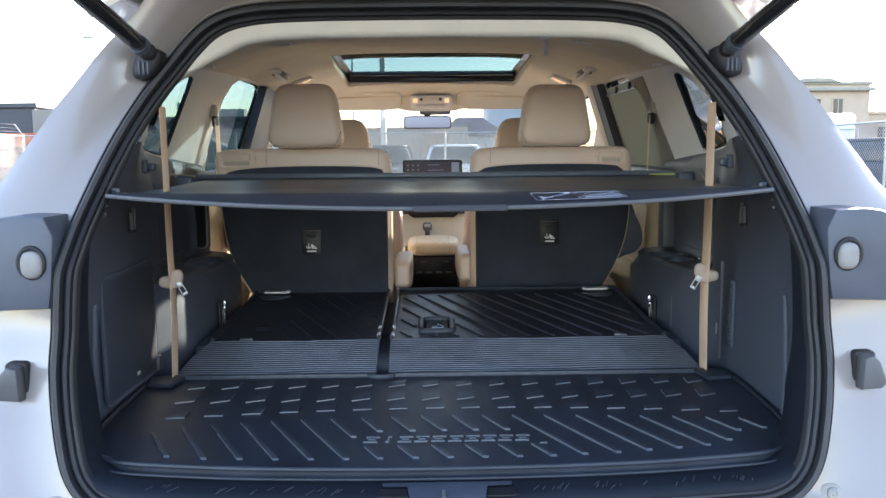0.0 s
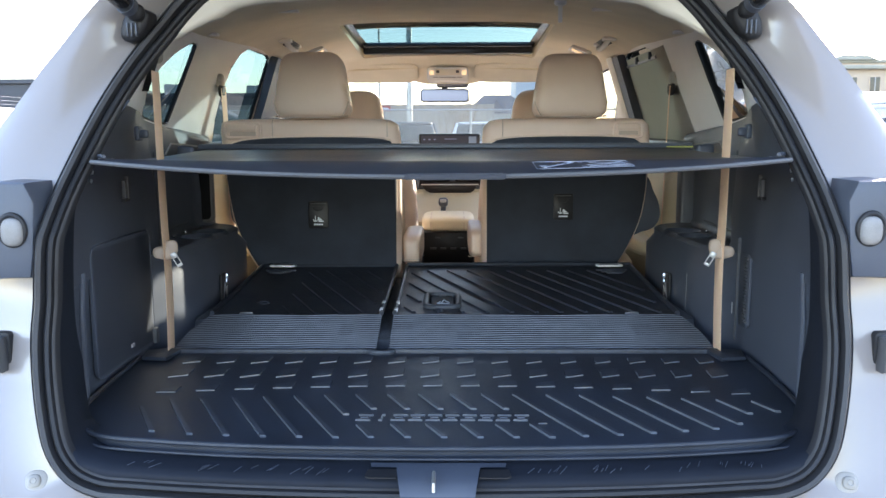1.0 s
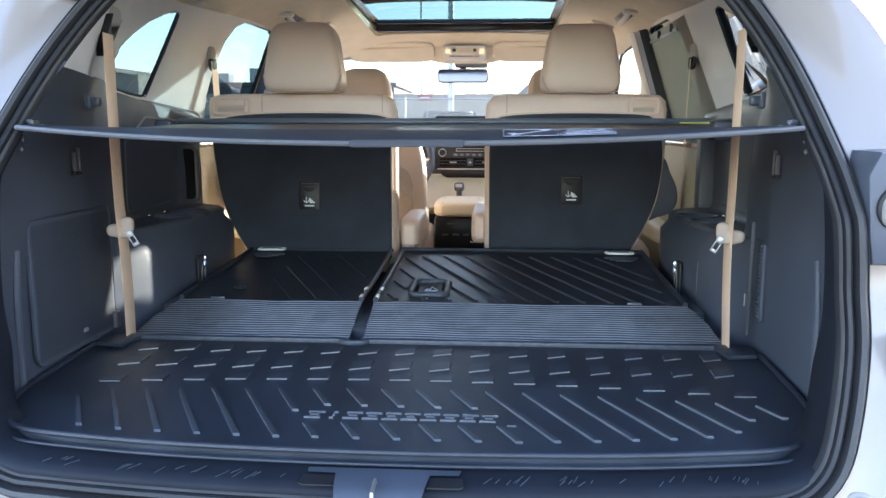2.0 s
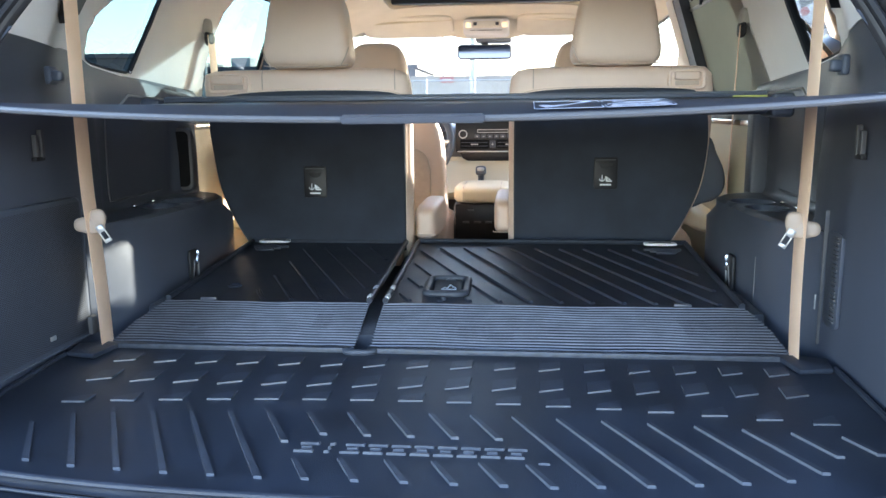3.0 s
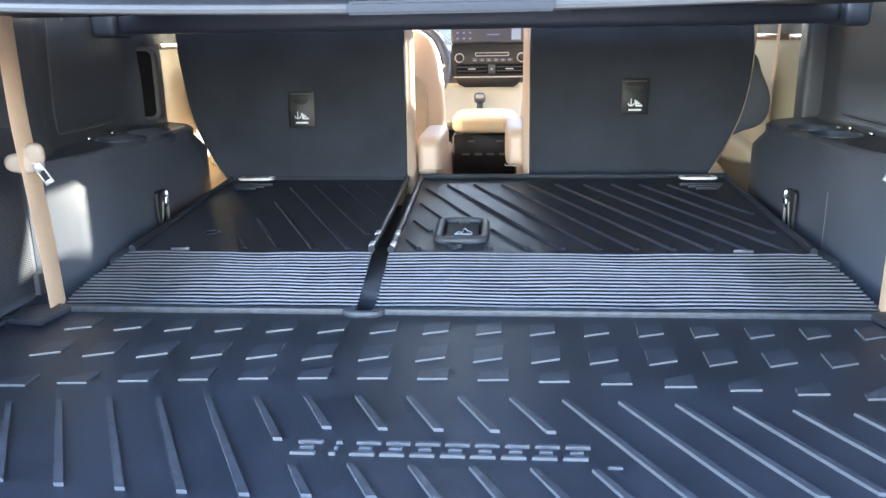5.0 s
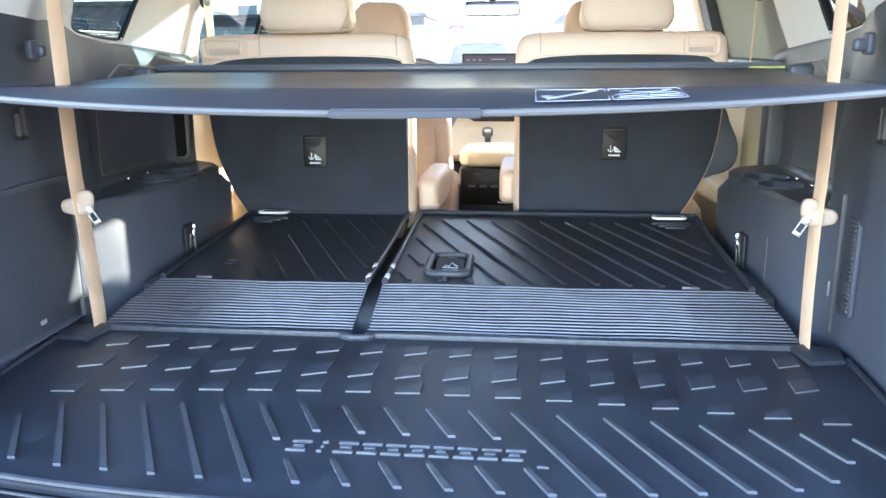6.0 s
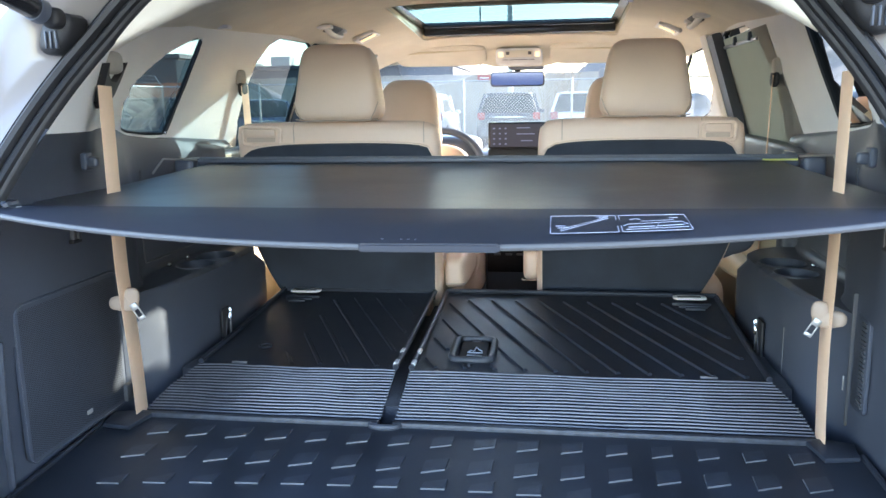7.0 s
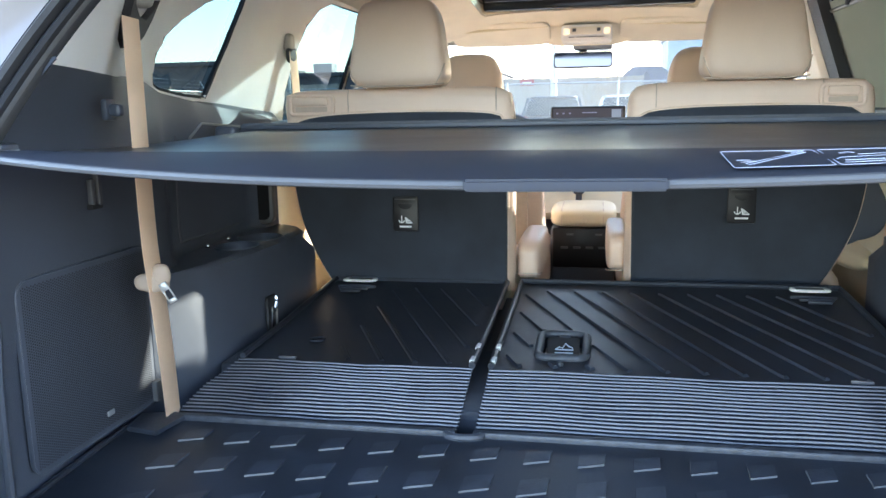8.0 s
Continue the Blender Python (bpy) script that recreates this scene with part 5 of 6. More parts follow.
# ================= second row seats =================
def captain_seat(s):
    t = thing("captain_seat", "beige leather captain's seat with black felt back panel", "car seat", "second row seats")
    m = lambda pts: [(s * a, b) for a, b in pts]
    ix = 0.136 if s < 0 else 0.113
    # the two seats stand at different places on their rails
    slide = 0.030 if s < 0 else 0.088
    side = [(0.65, 1.332), (0.680, 1.314), (0.680, 1.265), (0.669, 1.15), (0.652, 1.02), (0.617, 0.935), (0.573, 0.86)] if s < 0 else [(0.60, 1.332), (0.625, 1.316), (0.630, 1.265), (0.628, 1.15), (0.612, 1.03), (0.577, 0.945), (0.534, 0.86)]
    back = smooth_line([(a, b, 0) for a, b in m([(ix, 0.86), (ix, 1.0), (ix, 1.20), (ix + 0.003, 1.295), (ix + 0.025, 1.328), (0.25, 1.335), (0.45, 1.335)] + side)], 56)
    bk = part("backrest", prism([(p.x, p.y) for p in back], 0.985, 1.058, "xz", 0.026, 4), M_LEATHER, t)
    pan = smooth_line([(a, b, 0) for a, b in m([(ix + 0.015, 0.868), (ix + 0.014, 1.0), (ix + 0.014, 1.20), (ix + 0.022, 1.255), (0.19, 1.274), (0.35, 1.280), (0.55, 1.276), (side[2][0] - 0.034, 1.258), (side[2][0] - 0.018, 1.21), (side[3][0] - 0.013, 1.13), (side[4][0] - 0.012, 1.03), (side[5][0] - 0.012, 0.943), (side[6][0] - 0.012, 0.868)])], 56)
    panel = part("back_panel", prism([(p.x, p.y) for p in pan], 0.968, 0.992, "xz", 0.006, 3), M_CARPET, t, "black felt back panel")
    part("piping", tube([(p.x, 0.981, p.y) for p in pan], 0.0045, 6), M_LEATHER, bk)
    hx = -0.397 if s < 0 else 0.383
    hy = 0.0 if s < 0 else 0.022
    part("headrest", moved(pillow((0, 0, 0), (0.240, 0.115, 0.194), 5.6, 16, taper=0.26), Matrix.Translation((hx, 1.01 + hy, 1.431)) @ pose(0, 0, 0, -5)), M_LEATHER, t, "padded beige leather headrest")
    part("headrest_seam", tube([(hx - 0.108 + 0.216 * k / 20, 0.9525 + hy + 0.012 * (abs(k - 10) / 10) ** 6, 1.338 + 0.004 * (abs(k - 10) / 10) ** 4) for k in range(21)], 0.0018, 6), M_LEATHER2, t)
    for q in (-0.05, 0.05):
        part("headrest_post", tube([(hx + q, 1.02, 1.30), (hx + q, 1.02, 1.37)], 0.006, 8), M_TRIM, t)
    # release pocket at the outer shoulder
    b0, b1 = (0.556, 0.662) if s < 0 else (0.516, 0.602)
    pk = part("release_bezel", join(tube([(s * a, 0.983, b) for a, b in rounded(b0, b1, 1.278, 1.322, 0.010)], 0.0052, 8, True), prism([(s * a, b) for a, b in rounded(b0, b1, 1.278, 1.322, 0.008)], 0.982, 0.99, "xz", 0.002)), M_LEATHER, t, "beige plastic release bezel")
    part("release_lever", prism([(s * a, b) for a, b in rounded(b0 + 0.012, b1 - 0.012, 1.298, 1.318, 0.004)], 0.974, 0.984, "xz", 0.003), M_LEATHER, pk)
    # Flat darker beige patch painting the shade below the lever.
    part("slot_shade", prism([(s * a, b) for a, b in rounded(b0 + 0.014, b1 - 0.014, 1.284, 1.296, 0.003)], 0.9805, 0.983, "xz", 0), M_LEATHER2, pk)
    # stitched wedge at the headrest's lower corner
    for q in (-1, 1):
        part("headrest_seam", tube([(hx + q * 0.090, 0.9535 + hy, 1.339), (hx + q * 0.103, 0.9555 + hy, 1.362), (hx + q * 0.1105, 0.962 + hy, 1.385)], 0.0014, 5), M_LEATHER2, t)
    for xx in (0.175, 0.52):
        part("seam", tube([(s * xx, 0.984, 1.280), (s * xx, 0.9835, 1.32), (s * xx, 0.992, 1.332)], 0.0014, 5), M_LEATHER2, bk)
    # child seat anchor flap
    fx, fz = (-0.385, 1.047) if s < 0 else (0.362, 1.064)
    fl = part("anchor_flap", prism([(fx + a, fz + b) for a, b in rounded(-0.030, 0.030, -0.040, 0.041, 0.005)], 0.9635, 0.969, "xz", 0.002), M_PANEL, t, "black child seat anchor flap with white symbol")
    part("finger_notch", prism([(fx + 0.017 * math.cos(a), fz + 0.026 + 0.014 * math.sin(a)) for a in np.linspace(math.pi, 2 * math.pi, 10)], 0.9615, 0.964, "xz", 0.001), M_SEAL, fl)
    part("notch_bar", box(fx - 0.024, fx + 0.024, 0.9618, 0.9636, fz + 0.034, fz + 0.036, 0.0005), M_TRIMG, fl)
    part("anchor_symbol", prism([(fx - 0.009 + r * math.cos(a), fz - 0.013 + r * math.sin(a)) for r, aa in ((0.0075, np.linspace(math.pi, 2 * math.pi, 9)), (0.0052, np.linspace(2 * math.pi, math.pi, 9))) for a in aa], 0.9622, 0.9636, "xz", 0), M_PRINT, fl)
    part("anchor_stem", box(fx - 0.0100, fx - 0.0080, 0.9622, 0.9636, fz - 0.020, fz - 0.003, 0.0), M_PRINT, fl)
    part("seat_symbol", prism([(fx + 0.001, fz - 0.021), (fx + 0.016, fz - 0.021), (fx + 0.016, fz - 0.0175), (fx + 0.005, fz - 0.0175), (fx + 0.001, fz - 0.006), (fx - 0.002, fz - 0.007)], 0.9622, 0.9636, "xz", 0), M_PRINT, fl)
    for q in range(4):
        part("strap_symbol", prism([(fx + 0.0035 + 0.0027 * q, fz - 0.0165), (fx + 0.0055 + 0.0027 * q, fz - 0.0165), (fx + 0.0035 + 0.0022 * q, fz - 0.0075 - 0.0018 * q), (fx + 0.0018 + 0.0022 * q, fz - 0.0075 - 0.0018 * q)], 0.9622, 0.9634, "xz", 0), M_PRINT, fl)
    part("caption_bar", box(fx - 0.014, fx + 0.014, 0.9622, 0.9636, fz - 0.0305, fz - 0.0265, 0.0), M_PRINT, fl)
    part("cushion", pillow((s * 0.385, 1.33, 0.80), (0.50, 0.52, 0.20), 5, 10), M_LEATHER, t)
    part("base", box(s * 0.19, s * 0.58, 1.02, 1.5, 0.46, 0.72, 0.02), M_TRIM, t)
    arm = part("armrest", moved(pillow((0, 0, 0), (0.062 if s < 0 else 0.052, 0.34, 0.097), 5, 10), Matrix.Translation((s * (ix - 0.028 if s < 0 else ix - 0.015), 1.20, 0.926 if s < 0 else 0.940))), M_LEATHER, t)
    ac, ah = (ix - 0.028, 0.0312) if s < 0 else (ix - 0.015, 0.0262)
    part("armrest_seam", tube([(s * (ac + ah), 1.045, 0.900), (s * (ac + ah * 0.96), 1.031, 0.900), (s * ac, 1.0295, 0.900), (s * (ac - ah * 0.96), 1.031, 0.900), (s * (ac - ah), 1.045, 0.900)], 0.0013, 5), M_LEATHER2, arm)
    part("side_shield", pillow((s * (ix + 0.016), 1.12, 0.87), (0.03, 0.26, 0.12), 4, 6), M_BEIGE, t)
    if s < 0:
        part("hinge_cover", pillow((-0.668, 1.16, 1.07), (0.06, 0.13, 0.15), 3, 8), M_TRIM, t, "dark hinge cover beside the backrest")
    else:
        hinge = smooth_line([(x, z, 0) for x, z in ((0.585, 1.165), (0.628, 1.152), (0.645, 1.113), (0.664, 1.073), (0.669, 1.030), (0.651, 0.997), (0.612, 0.983), (0.585, 0.988))], 40, True)
        part("hinge_cover", prism([(p.x, p.y) for p in hinge], 0.993, 1.11, "xz", 0.008, 3), M_TRIM, t, "dark hinge cover beside the backrest")
    t.location = (0, slide, 0)
    return t


for s in (-1, 1):
    captain_seat(s)

# ================= front of the cabin =================
def front_seat(s):
    t = thing("front_seat", "beige leather front seat", "car seat", "front seats")
    part("backrest", moved(pillow((0, 0, 0), (0.535, 0.15, 0.53), 5, 14, taper=0.14), Matrix.Translation((s * 0.375, 1.90, 0.965)) @ pose(0, 0, 0, -12)), M_LEATHER, t)
    part("back_pocket", moved(pillow((0, 0, 0), (0.40, 0.02, 0.36), 5, 8), Matrix.Translation((s * 0.375, 1.80, 0.92)) @ pose(0, 0, 0, -12)), M_LEATHER2, t, "stitched seat back pocket")
    part("headrest", moved(pillow((0, 0, 0), (0.25, 0.12, 0.27), 4, 12, taper=0.22), Matrix.Translation((s * 0.365, 1.84, 1.325)) @ pose(0, 0, 0, -10)), M_LEATHER, t)
    for q in (-0.06, 0.06):
        part("headrest_post", tube([(s * 0.365 + q, 1.85, 1.22), (s * 0.365 + q, 1.84, 1.33)], 0.006, 8), M_CHROME, t)
    part("cushion", pillow((s * 0.375, 2.12, 0.73), (0.52, 0.54, 0.20), 5, 10), M_LEATHER, t)
    part("base", box(s * 0.18, s * 0.57, 1.9, 2.35, 0.46, 0.66, 0.02), M_TRIM, t)


for s in (-1, 1):
    front_seat(s)

con = thing("centre_console", "black centre console with beige padded armrest and gear lever", "console")
part("body", box(-0.115, 0.115, 2.05, 2.75, 0.46, 0.87, 0.02), M_TRIM, con)
part("rear_panel", box(-0.108, 0.108, 2.035, 2.06, 0.72, 0.865, 0.008), M_PANEL, con)
for k in range(4):
    part("switch", box(-0.078 + 0.044 * k, -0.052 + 0.044 * k, 2.030, 2.037, 0.790, 0.798, 0.001), M_TRIMG, con)
for x in (-0.045, 0.055):
    part("readout", box(x - 0.012, x + 0.012, 2.031, 2.036, 0.838, 0.844, 0.0), M_TRIMG, con)
# Yellower beige than the seat leather, so the pad looks sunlit.
part("armrest_pad", pillow((0, 2.20, 0.897), (0.235, 0.34, 0.072), 4.5, 12), M_BEIGE, con, "beige leather armrest")
for x in (-0.075, 0.07):
    part("armrest_seam", tube([(x, 2.031, 0.875), (x, 2.030, 0.90), (x, 2.05, 0.928), (x, 2.2, 0.9335), (x, 2.34, 0.928)], 0.0015, 5), M_LEATHER2, con)
part("beige_tunnel", thick(grid(lambda u, v: Vector(((u * 2 - 1) * 0.24, 2.42 + 0.22 * v, 0.86 + 0.13 * v - 0.02 * (u * 2 - 1) ** 2)), 10, 6), 0.02), M_BEIGE, con)
lev = part("gear_lever", tube([(-0.026, 2.45, 0.87), (-0.026, 2.44, 0.955)], 0.013, 10), M_TRIM, con)
part("knob", pillow((-0.026, 2.435, 0.963), (0.046, 0.05, 0.042), 3.5, 8), M_TRIM, lev, "black gear knob with a silver band")
part("knob_band", pillow((-0.026, 2.425, 0.970), (0.034, 0.036, 0.018), 4, 6), M_SILVER, lev)

dash = thing("dashboard", "beige and black dashboard with a central touch screen", "dashboard")
prof = smooth_line([(y, z, 0) for y, z in ((2.72, 0.60), (2.68, 0.80), (2.66, 0.97), (2.66, 1.08), (2.70, 1.135), (2.82, 1.155), (3.05, 1.14), (3.3, 1.09))], 24)
part("pad", thick(grid(lambda u, v: Vector(((u * 2 - 1) * 0.74, prof[round(v * 23)].x + 0.04 * (u * 2 - 1) ** 2, prof[round(v * 23)].y)), 24, 23), 0.02), M_TRIMG, dash)
part("beige_band", thick(grid(lambda u, v: Vector(((u * 2 - 1) * 0.72, 2.645 + 0.05 * (u * 2 - 1) ** 2 - 0.02 * math.sin(v * 3.1), 0.82 + 0.185 * v)), 20, 8), 0.02), M_BEIGE, dash, "beige padded lower dash")
st = part("control_panel", prism(rounded(-0.150, 0.160, 1.030, 1.172, 0.012), 2.60, 2.66, "xz", 0.004), M_PANEL, dash, "black switch and vent panel")
part("lower_lip", prism([(-0.135, 1.034), (-0.118, 1.006), (-0.095, 0.994), (0.110, 0.994), (0.128, 1.006), (0.145, 1.034)], 2.605, 2.66, "xz", 0.004), M_PANEL, st)
part("chrome_lip", box(-0.140, 0.150, 2.592, 2.602, 1.034, 1.0395, 0.0015), M_SILVER, st)
for x0, x1 in ((-0.128, 0.002), (0.036, 0.150)):
    part("vent", box(x0, x1, 2.594, 2.602, 1.050, 1.090, 0.004), M_VOID, st)
    part("vent_slat", box(x0 + 0.004, x1 - 0.004, 2.591, 2.596, 1.060, 1.063, 0.001), M_TRIM, st)
    part("vent_slat", box(x0 + 0.004, x1 - 0.004, 2.591, 2.596, 1.076, 1.079, 0.001), M_TRIM, st)
    part("vent_tab", box((x0 + x1) / 2 - 0.016, (x0 + x1) / 2 + 0.016, 2.588, 2.596, 1.067, 1.072, 0.001), M_SILVER, st)
part("hazard_button", box(0.006, 0.032, 2.592, 2.602, 1.054, 1.086, 0.002), M_TRIM, st)
part("hazard_mark", prism([(0.014, 1.066), (0.024, 1.066), (0.019, 1.075)], 2.5905, 2.5925, "xz", 0), M_SILVER, st)
part("slot_frame", join(box(-0.050, 0.090, 2.594, 2.602, 1.133, 1.136, 0.001), box(-0.050, 0.090, 2.594, 2.602, 1.121, 1.124, 0.001), box(-0.050, -0.047, 2.594, 2.602, 1.121, 1.136, 0.001), box(0.087, 0.090, 2.594, 2.602, 1.121, 1.136, 0.001)), M_SILVER, st)
for k in range(6):
    part("button", box(-0.062 + 0.029 * k, -0.039 + 0.029 * k, 2.594, 2.602, 1.098, 1.113, 0.001), M_TRIM, st)
    part("button_mark", box(-0.054 + 0.029 * k, -0.047 + 0.029 * k, 2.5925, 2.5945, 1.104, 1.1065, 0.0), M_SILVER, st)
for x in (-0.115, 0.142):
    part("dial", moved(tube([(0, 0, 0), (0, -0.020, 0), (0, -0.024, 0)], [0.016, 0.014, 0.011], 18), Matrix.Translation((x, 2.60, 1.115))), M_PANEL, st)
    part("dial_ring", tube([(x + 0.0175 * math.cos(k * math.pi / 10), 2.597, 1.115 + 0.0175 * math.sin(k * math.pi / 10)) for k in range(20)], 0.0022, 6, True), M_SILVER, st)
scr = part("touch_screen", prism(rounded(-0.148, 0.155, 1.172, 1.290, 0.008), 2.592, 2.615, "xz", 0.003), M_GLOSSB, dash)
part("display", box(-0.138, 0.145, 2.5905, 2.5925, 1.180, 1.282, 0.0), M_SCREEN, scr)
for k in range(4):
    for j in range(3):
        part("icon", box(-0.126 + 0.026 * j, -0.117 + 0.026 * j, 2.5895, 2.5907, 1.190 + 0.023 * k, 1.196 + 0.023 * k, 0.0), M_ICON, scr)
for x0, x1, z in ((-0.02, 0.04, 1.262), (-0.02, 0.06, 1.235), (0.0, 0.05, 1.205)):
    part("text_bar", box(x0, x1, 2.5895, 2.5907, z, z + 0.004, 0.0), M_ICON, scr)
part("pale_panel", box(0.100, 0.138, 2.5895, 2.5907, 1.186, 1.276, 0.0), M_ICONB, scr)
part("instrument_hood", pillow((-0.37, 2.72, 1.17), (0.36, 0.20, 0.12), 4, 8), M_TRIM, dash)

wh = thing("steering_wheel", "black leather steering wheel", "steering wheel")
R = pose(-0.335, 2.36, 1.09, -24)
part("wheel_rim", moved(tube([(0.185 * math.cos(k * math.pi / 24), 0, 0.185 * math.sin(k * math.pi / 24)) for k in range(48)], 0.016, 10, True), R), M_TRIM, wh)
part("hub", moved(pillow((0, 0.03, -0.01), (0.17, 0.06, 0.13), 3.5, 8), R), M_TRIM, wh)
for a in (0, 180, 270):
    part("spoke", moved(tube([(0.05 * math.cos(radians(a)), 0.02, 0.05 * math.sin(radians(a))), (0.18 * math.cos(radians(a)), 0.0, 0.18 * math.sin(radians(a)))], 0.016, 8, squash=0.7), R), M_SILVER, wh)
part("column", moved(tube([(0, 0.04, -0.01), (0, 0.4, -0.06)], 0.05, 12), R), M_TRIM, wh)

low_edge = [(-0.64, 1.566), (-0.45, 1.566), (-0.25, 1.562), (-0.16, 1.548), (-0.11, 1.535), (0.11, 1.535), (0.16, 1.548), (0.25, 1.562), (0.45, 1.566), (0.64, 1.566)]
part("windscreen_header", thick(grid(lambda u, v: Vector((-0.62 + 1.24 * u, 2.455 + 0.085 * v, 1.622 - (1.622 - lerp(-0.62 + 1.24 * u, [p[0] for p in low_edge], [p[1] for p in low_edge])) * v ** 1.5 - 0.02 * abs(2 * u - 1) ** 4)), 48, 6), 0.01), M_HEAD, car, "beige lining above the windscreen")

mir = thing("rear_view_mirror", "rear-view mirror under the windscreen top", "mirror")
part("housing", prism(rounded(-0.140, 0.102, 1.446, 1.512, 0.016), 2.62, 2.655, "xz", 0.006), M_GLOSSB, mir)
part("mirror_glass", moved(prism(rounded(-0.115, 0.115, -0.027, 0.027, 0.012), -0.002, 0.002, "xz", 0), Matrix.Translation((-0.019, 2.616, 1.479)) @ pose(0, 0, 0, 1.0, 0, 1.5)), M_MIRROR, mir)
part("stem", tube([(-0.02, 2.65, 1.50), (-0.02, 2.68, 1.56)], 0.016, 8), M_TRIM, mir)
part("sensor_box", box(-0.06, 0.10, 2.62, 2.72, 1.520, 1.56, 0.01), M_TRIM, mir)

ov = thing("map_lamp_console", "beige overhead console with two lit map lamps", "lamp")
part("body", prism(rounded(-0.10, 0.095, 1.532, 1.60, 0.016), 2.41, 2.52, "xz", 0.01), M_PILLAR, ov)
part("inset", prism(rounded(-0.062, 0.056, 1.562, 1.590, 0.006), 2.4065, 2.411, "xz", 0.002), M_HEAD, ov)
for x in (-0.089, 0.064):
    part("lamp_lens", prism(rounded(x, x + 0.022, 1.563, 1.585, 0.005), 2.405, 2.412, "xz", 0.002), M_DOME, ov, "warm glowing lamp lens")
for x in (-0.056, 0.036):
    part("switch", prism(rounded(x, x + 0.014, 1.572, 1.585, 0.002), 2.404, 2.408, "xz", 0.001), M_TRIMG, ov)
for x0, x1 in ((-0.07, -0.048), (-0.042, 0.036), (0.042, 0.064)):
    part("microphone_slot", box(x0, x1, 2.406, 2.411, 1.551, 1.553, 0.0), M_TRIMG, ov)
for s in (-1, 1):
    v = thing("sun_visor", "beige folded sun visor", "sun visor", "sun visors")
    part("flap", moved(pillow((0, 0, 0), (0.40, 0.17, 0.022), 6, 10), Matrix.Translation((s * 0.335 - 0.01, 2.485, 1.580)) @ pose(0, 0, 0, -25)), M_HEAD, v)
    part("hinge_rod", tube([(s * 0.15, 2.43, 1.60), (s * 0.53, 2.43, 1.585)], 0.005, 6), M_BEIGE, v)
    # grab handles and reading lamps
    for y, zz, xx in ((1.68, 1.622, 0.589), (2.25, 1.585, 0.60)):
        gh = thing("grab_handle", "beige folding grab handle on the headliner", "handle", "grab handles")
        part("bow", moved(tube(smooth_line([(0, -0.085, 0.012), (0, -0.07, -0.012), (0, -0.03, -0.02), (0, 0.03, -0.02), (0, 0.07, -0.012), (0, 0.085, 0.012)], 14), 0.0100, 10, squash=0.7), Matrix.Translation((s * xx, y, zz)) @ pose(0, 0, 0, 0, s * 30, 0)), M_PILLAR, gh)
        # Dark plate added behind the bow for the shade under the grip.
        part("recess", moved(box(-0.019, 0.019, -0.066, 0.066, 0.002, 0.007, 0.002), Matrix.Translation((s * xx, y, zz)) @ pose(0, 0, 0, 0, s * 30, 0)), M_TRIMG, gh, "dark plate painting the shade behind the grip")
        part("foot", box(s * (xx - 0.02), s * (xx + 0.03), y - 0.105, y - 0.07, zz, zz + 0.014, 0.005), M_PILLAR, gh)
        part("foot", box(s * (xx - 0.02), s * (xx + 0.03), y + 0.07, y + 0.105, zz, zz + 0.014, 0.005), M_PILLAR, gh)
    rl = thing("reading_lamp", "small lit reading lamp on the headliner", "lamp", "reading lamps")
    lm = Matrix.Translation((s * 0.545, 1.97, head_z(0.545, 1.97) - 0.015)) @ pose(0, 0, 0, 0, s * 24, 0)
    bz = part("bezel", moved(join(*[box(x0, x1, y0, y1, -0.008, 0.006, 0.003) for x0, x1, y0, y1 in ((-0.042, 0.042, -0.066, -0.052), (-0.042, 0.042, 0.052, 0.066), (-0.042, -0.032, -0.066, 0.066), (0.032, 0.042, -0.066, 0.066))]), lm), M_PILLAR, rl)
    part("recess", moved(box(-0.034, 0.034, -0.054, 0.054, -0.001, 0.004, 0.0), lm), M_TRIMG, bz)
    part("lens", moved(box(-0.030, 0.030, 0.012, 0.050, -0.004, 0.0, 0.002), lm), M_DOME, bz, "warm glowing lamp lens")
    part("vent_slot", box(s * 0.43, s * 0.49, 1.0, 1.02, head_z(0.46, 1.0) - 0.017, head_z(0.46, 1.0) - 0.008, 0.002), M_PILLAR, car)
    part("trim_clip", box(s * 0.655, s * 0.70, 0.95, 0.975, head_z(0.68, 0.96) - 0.017, head_z(0.68, 0.96) - 0.008, 0.002), M_PILLAR, car)
# belt hook hanging from the headliner
bh = thing("belt_anchor_strap", "short beige strap hanging from the headliner", "strap")
part("holder", pillow((0.325, 0.92, head_z(0.325, 0.92) - 0.016), (0.034, 0.034, 0.020), 3, 8), M_PRINT, bh)
part("tongue", box(0.319, 0.331, 0.917, 0.923, head_z(0.325, 0.92) - 0.072, head_z(0.325, 0.92) - 0.020, 0.002), M_PRINT, bh)
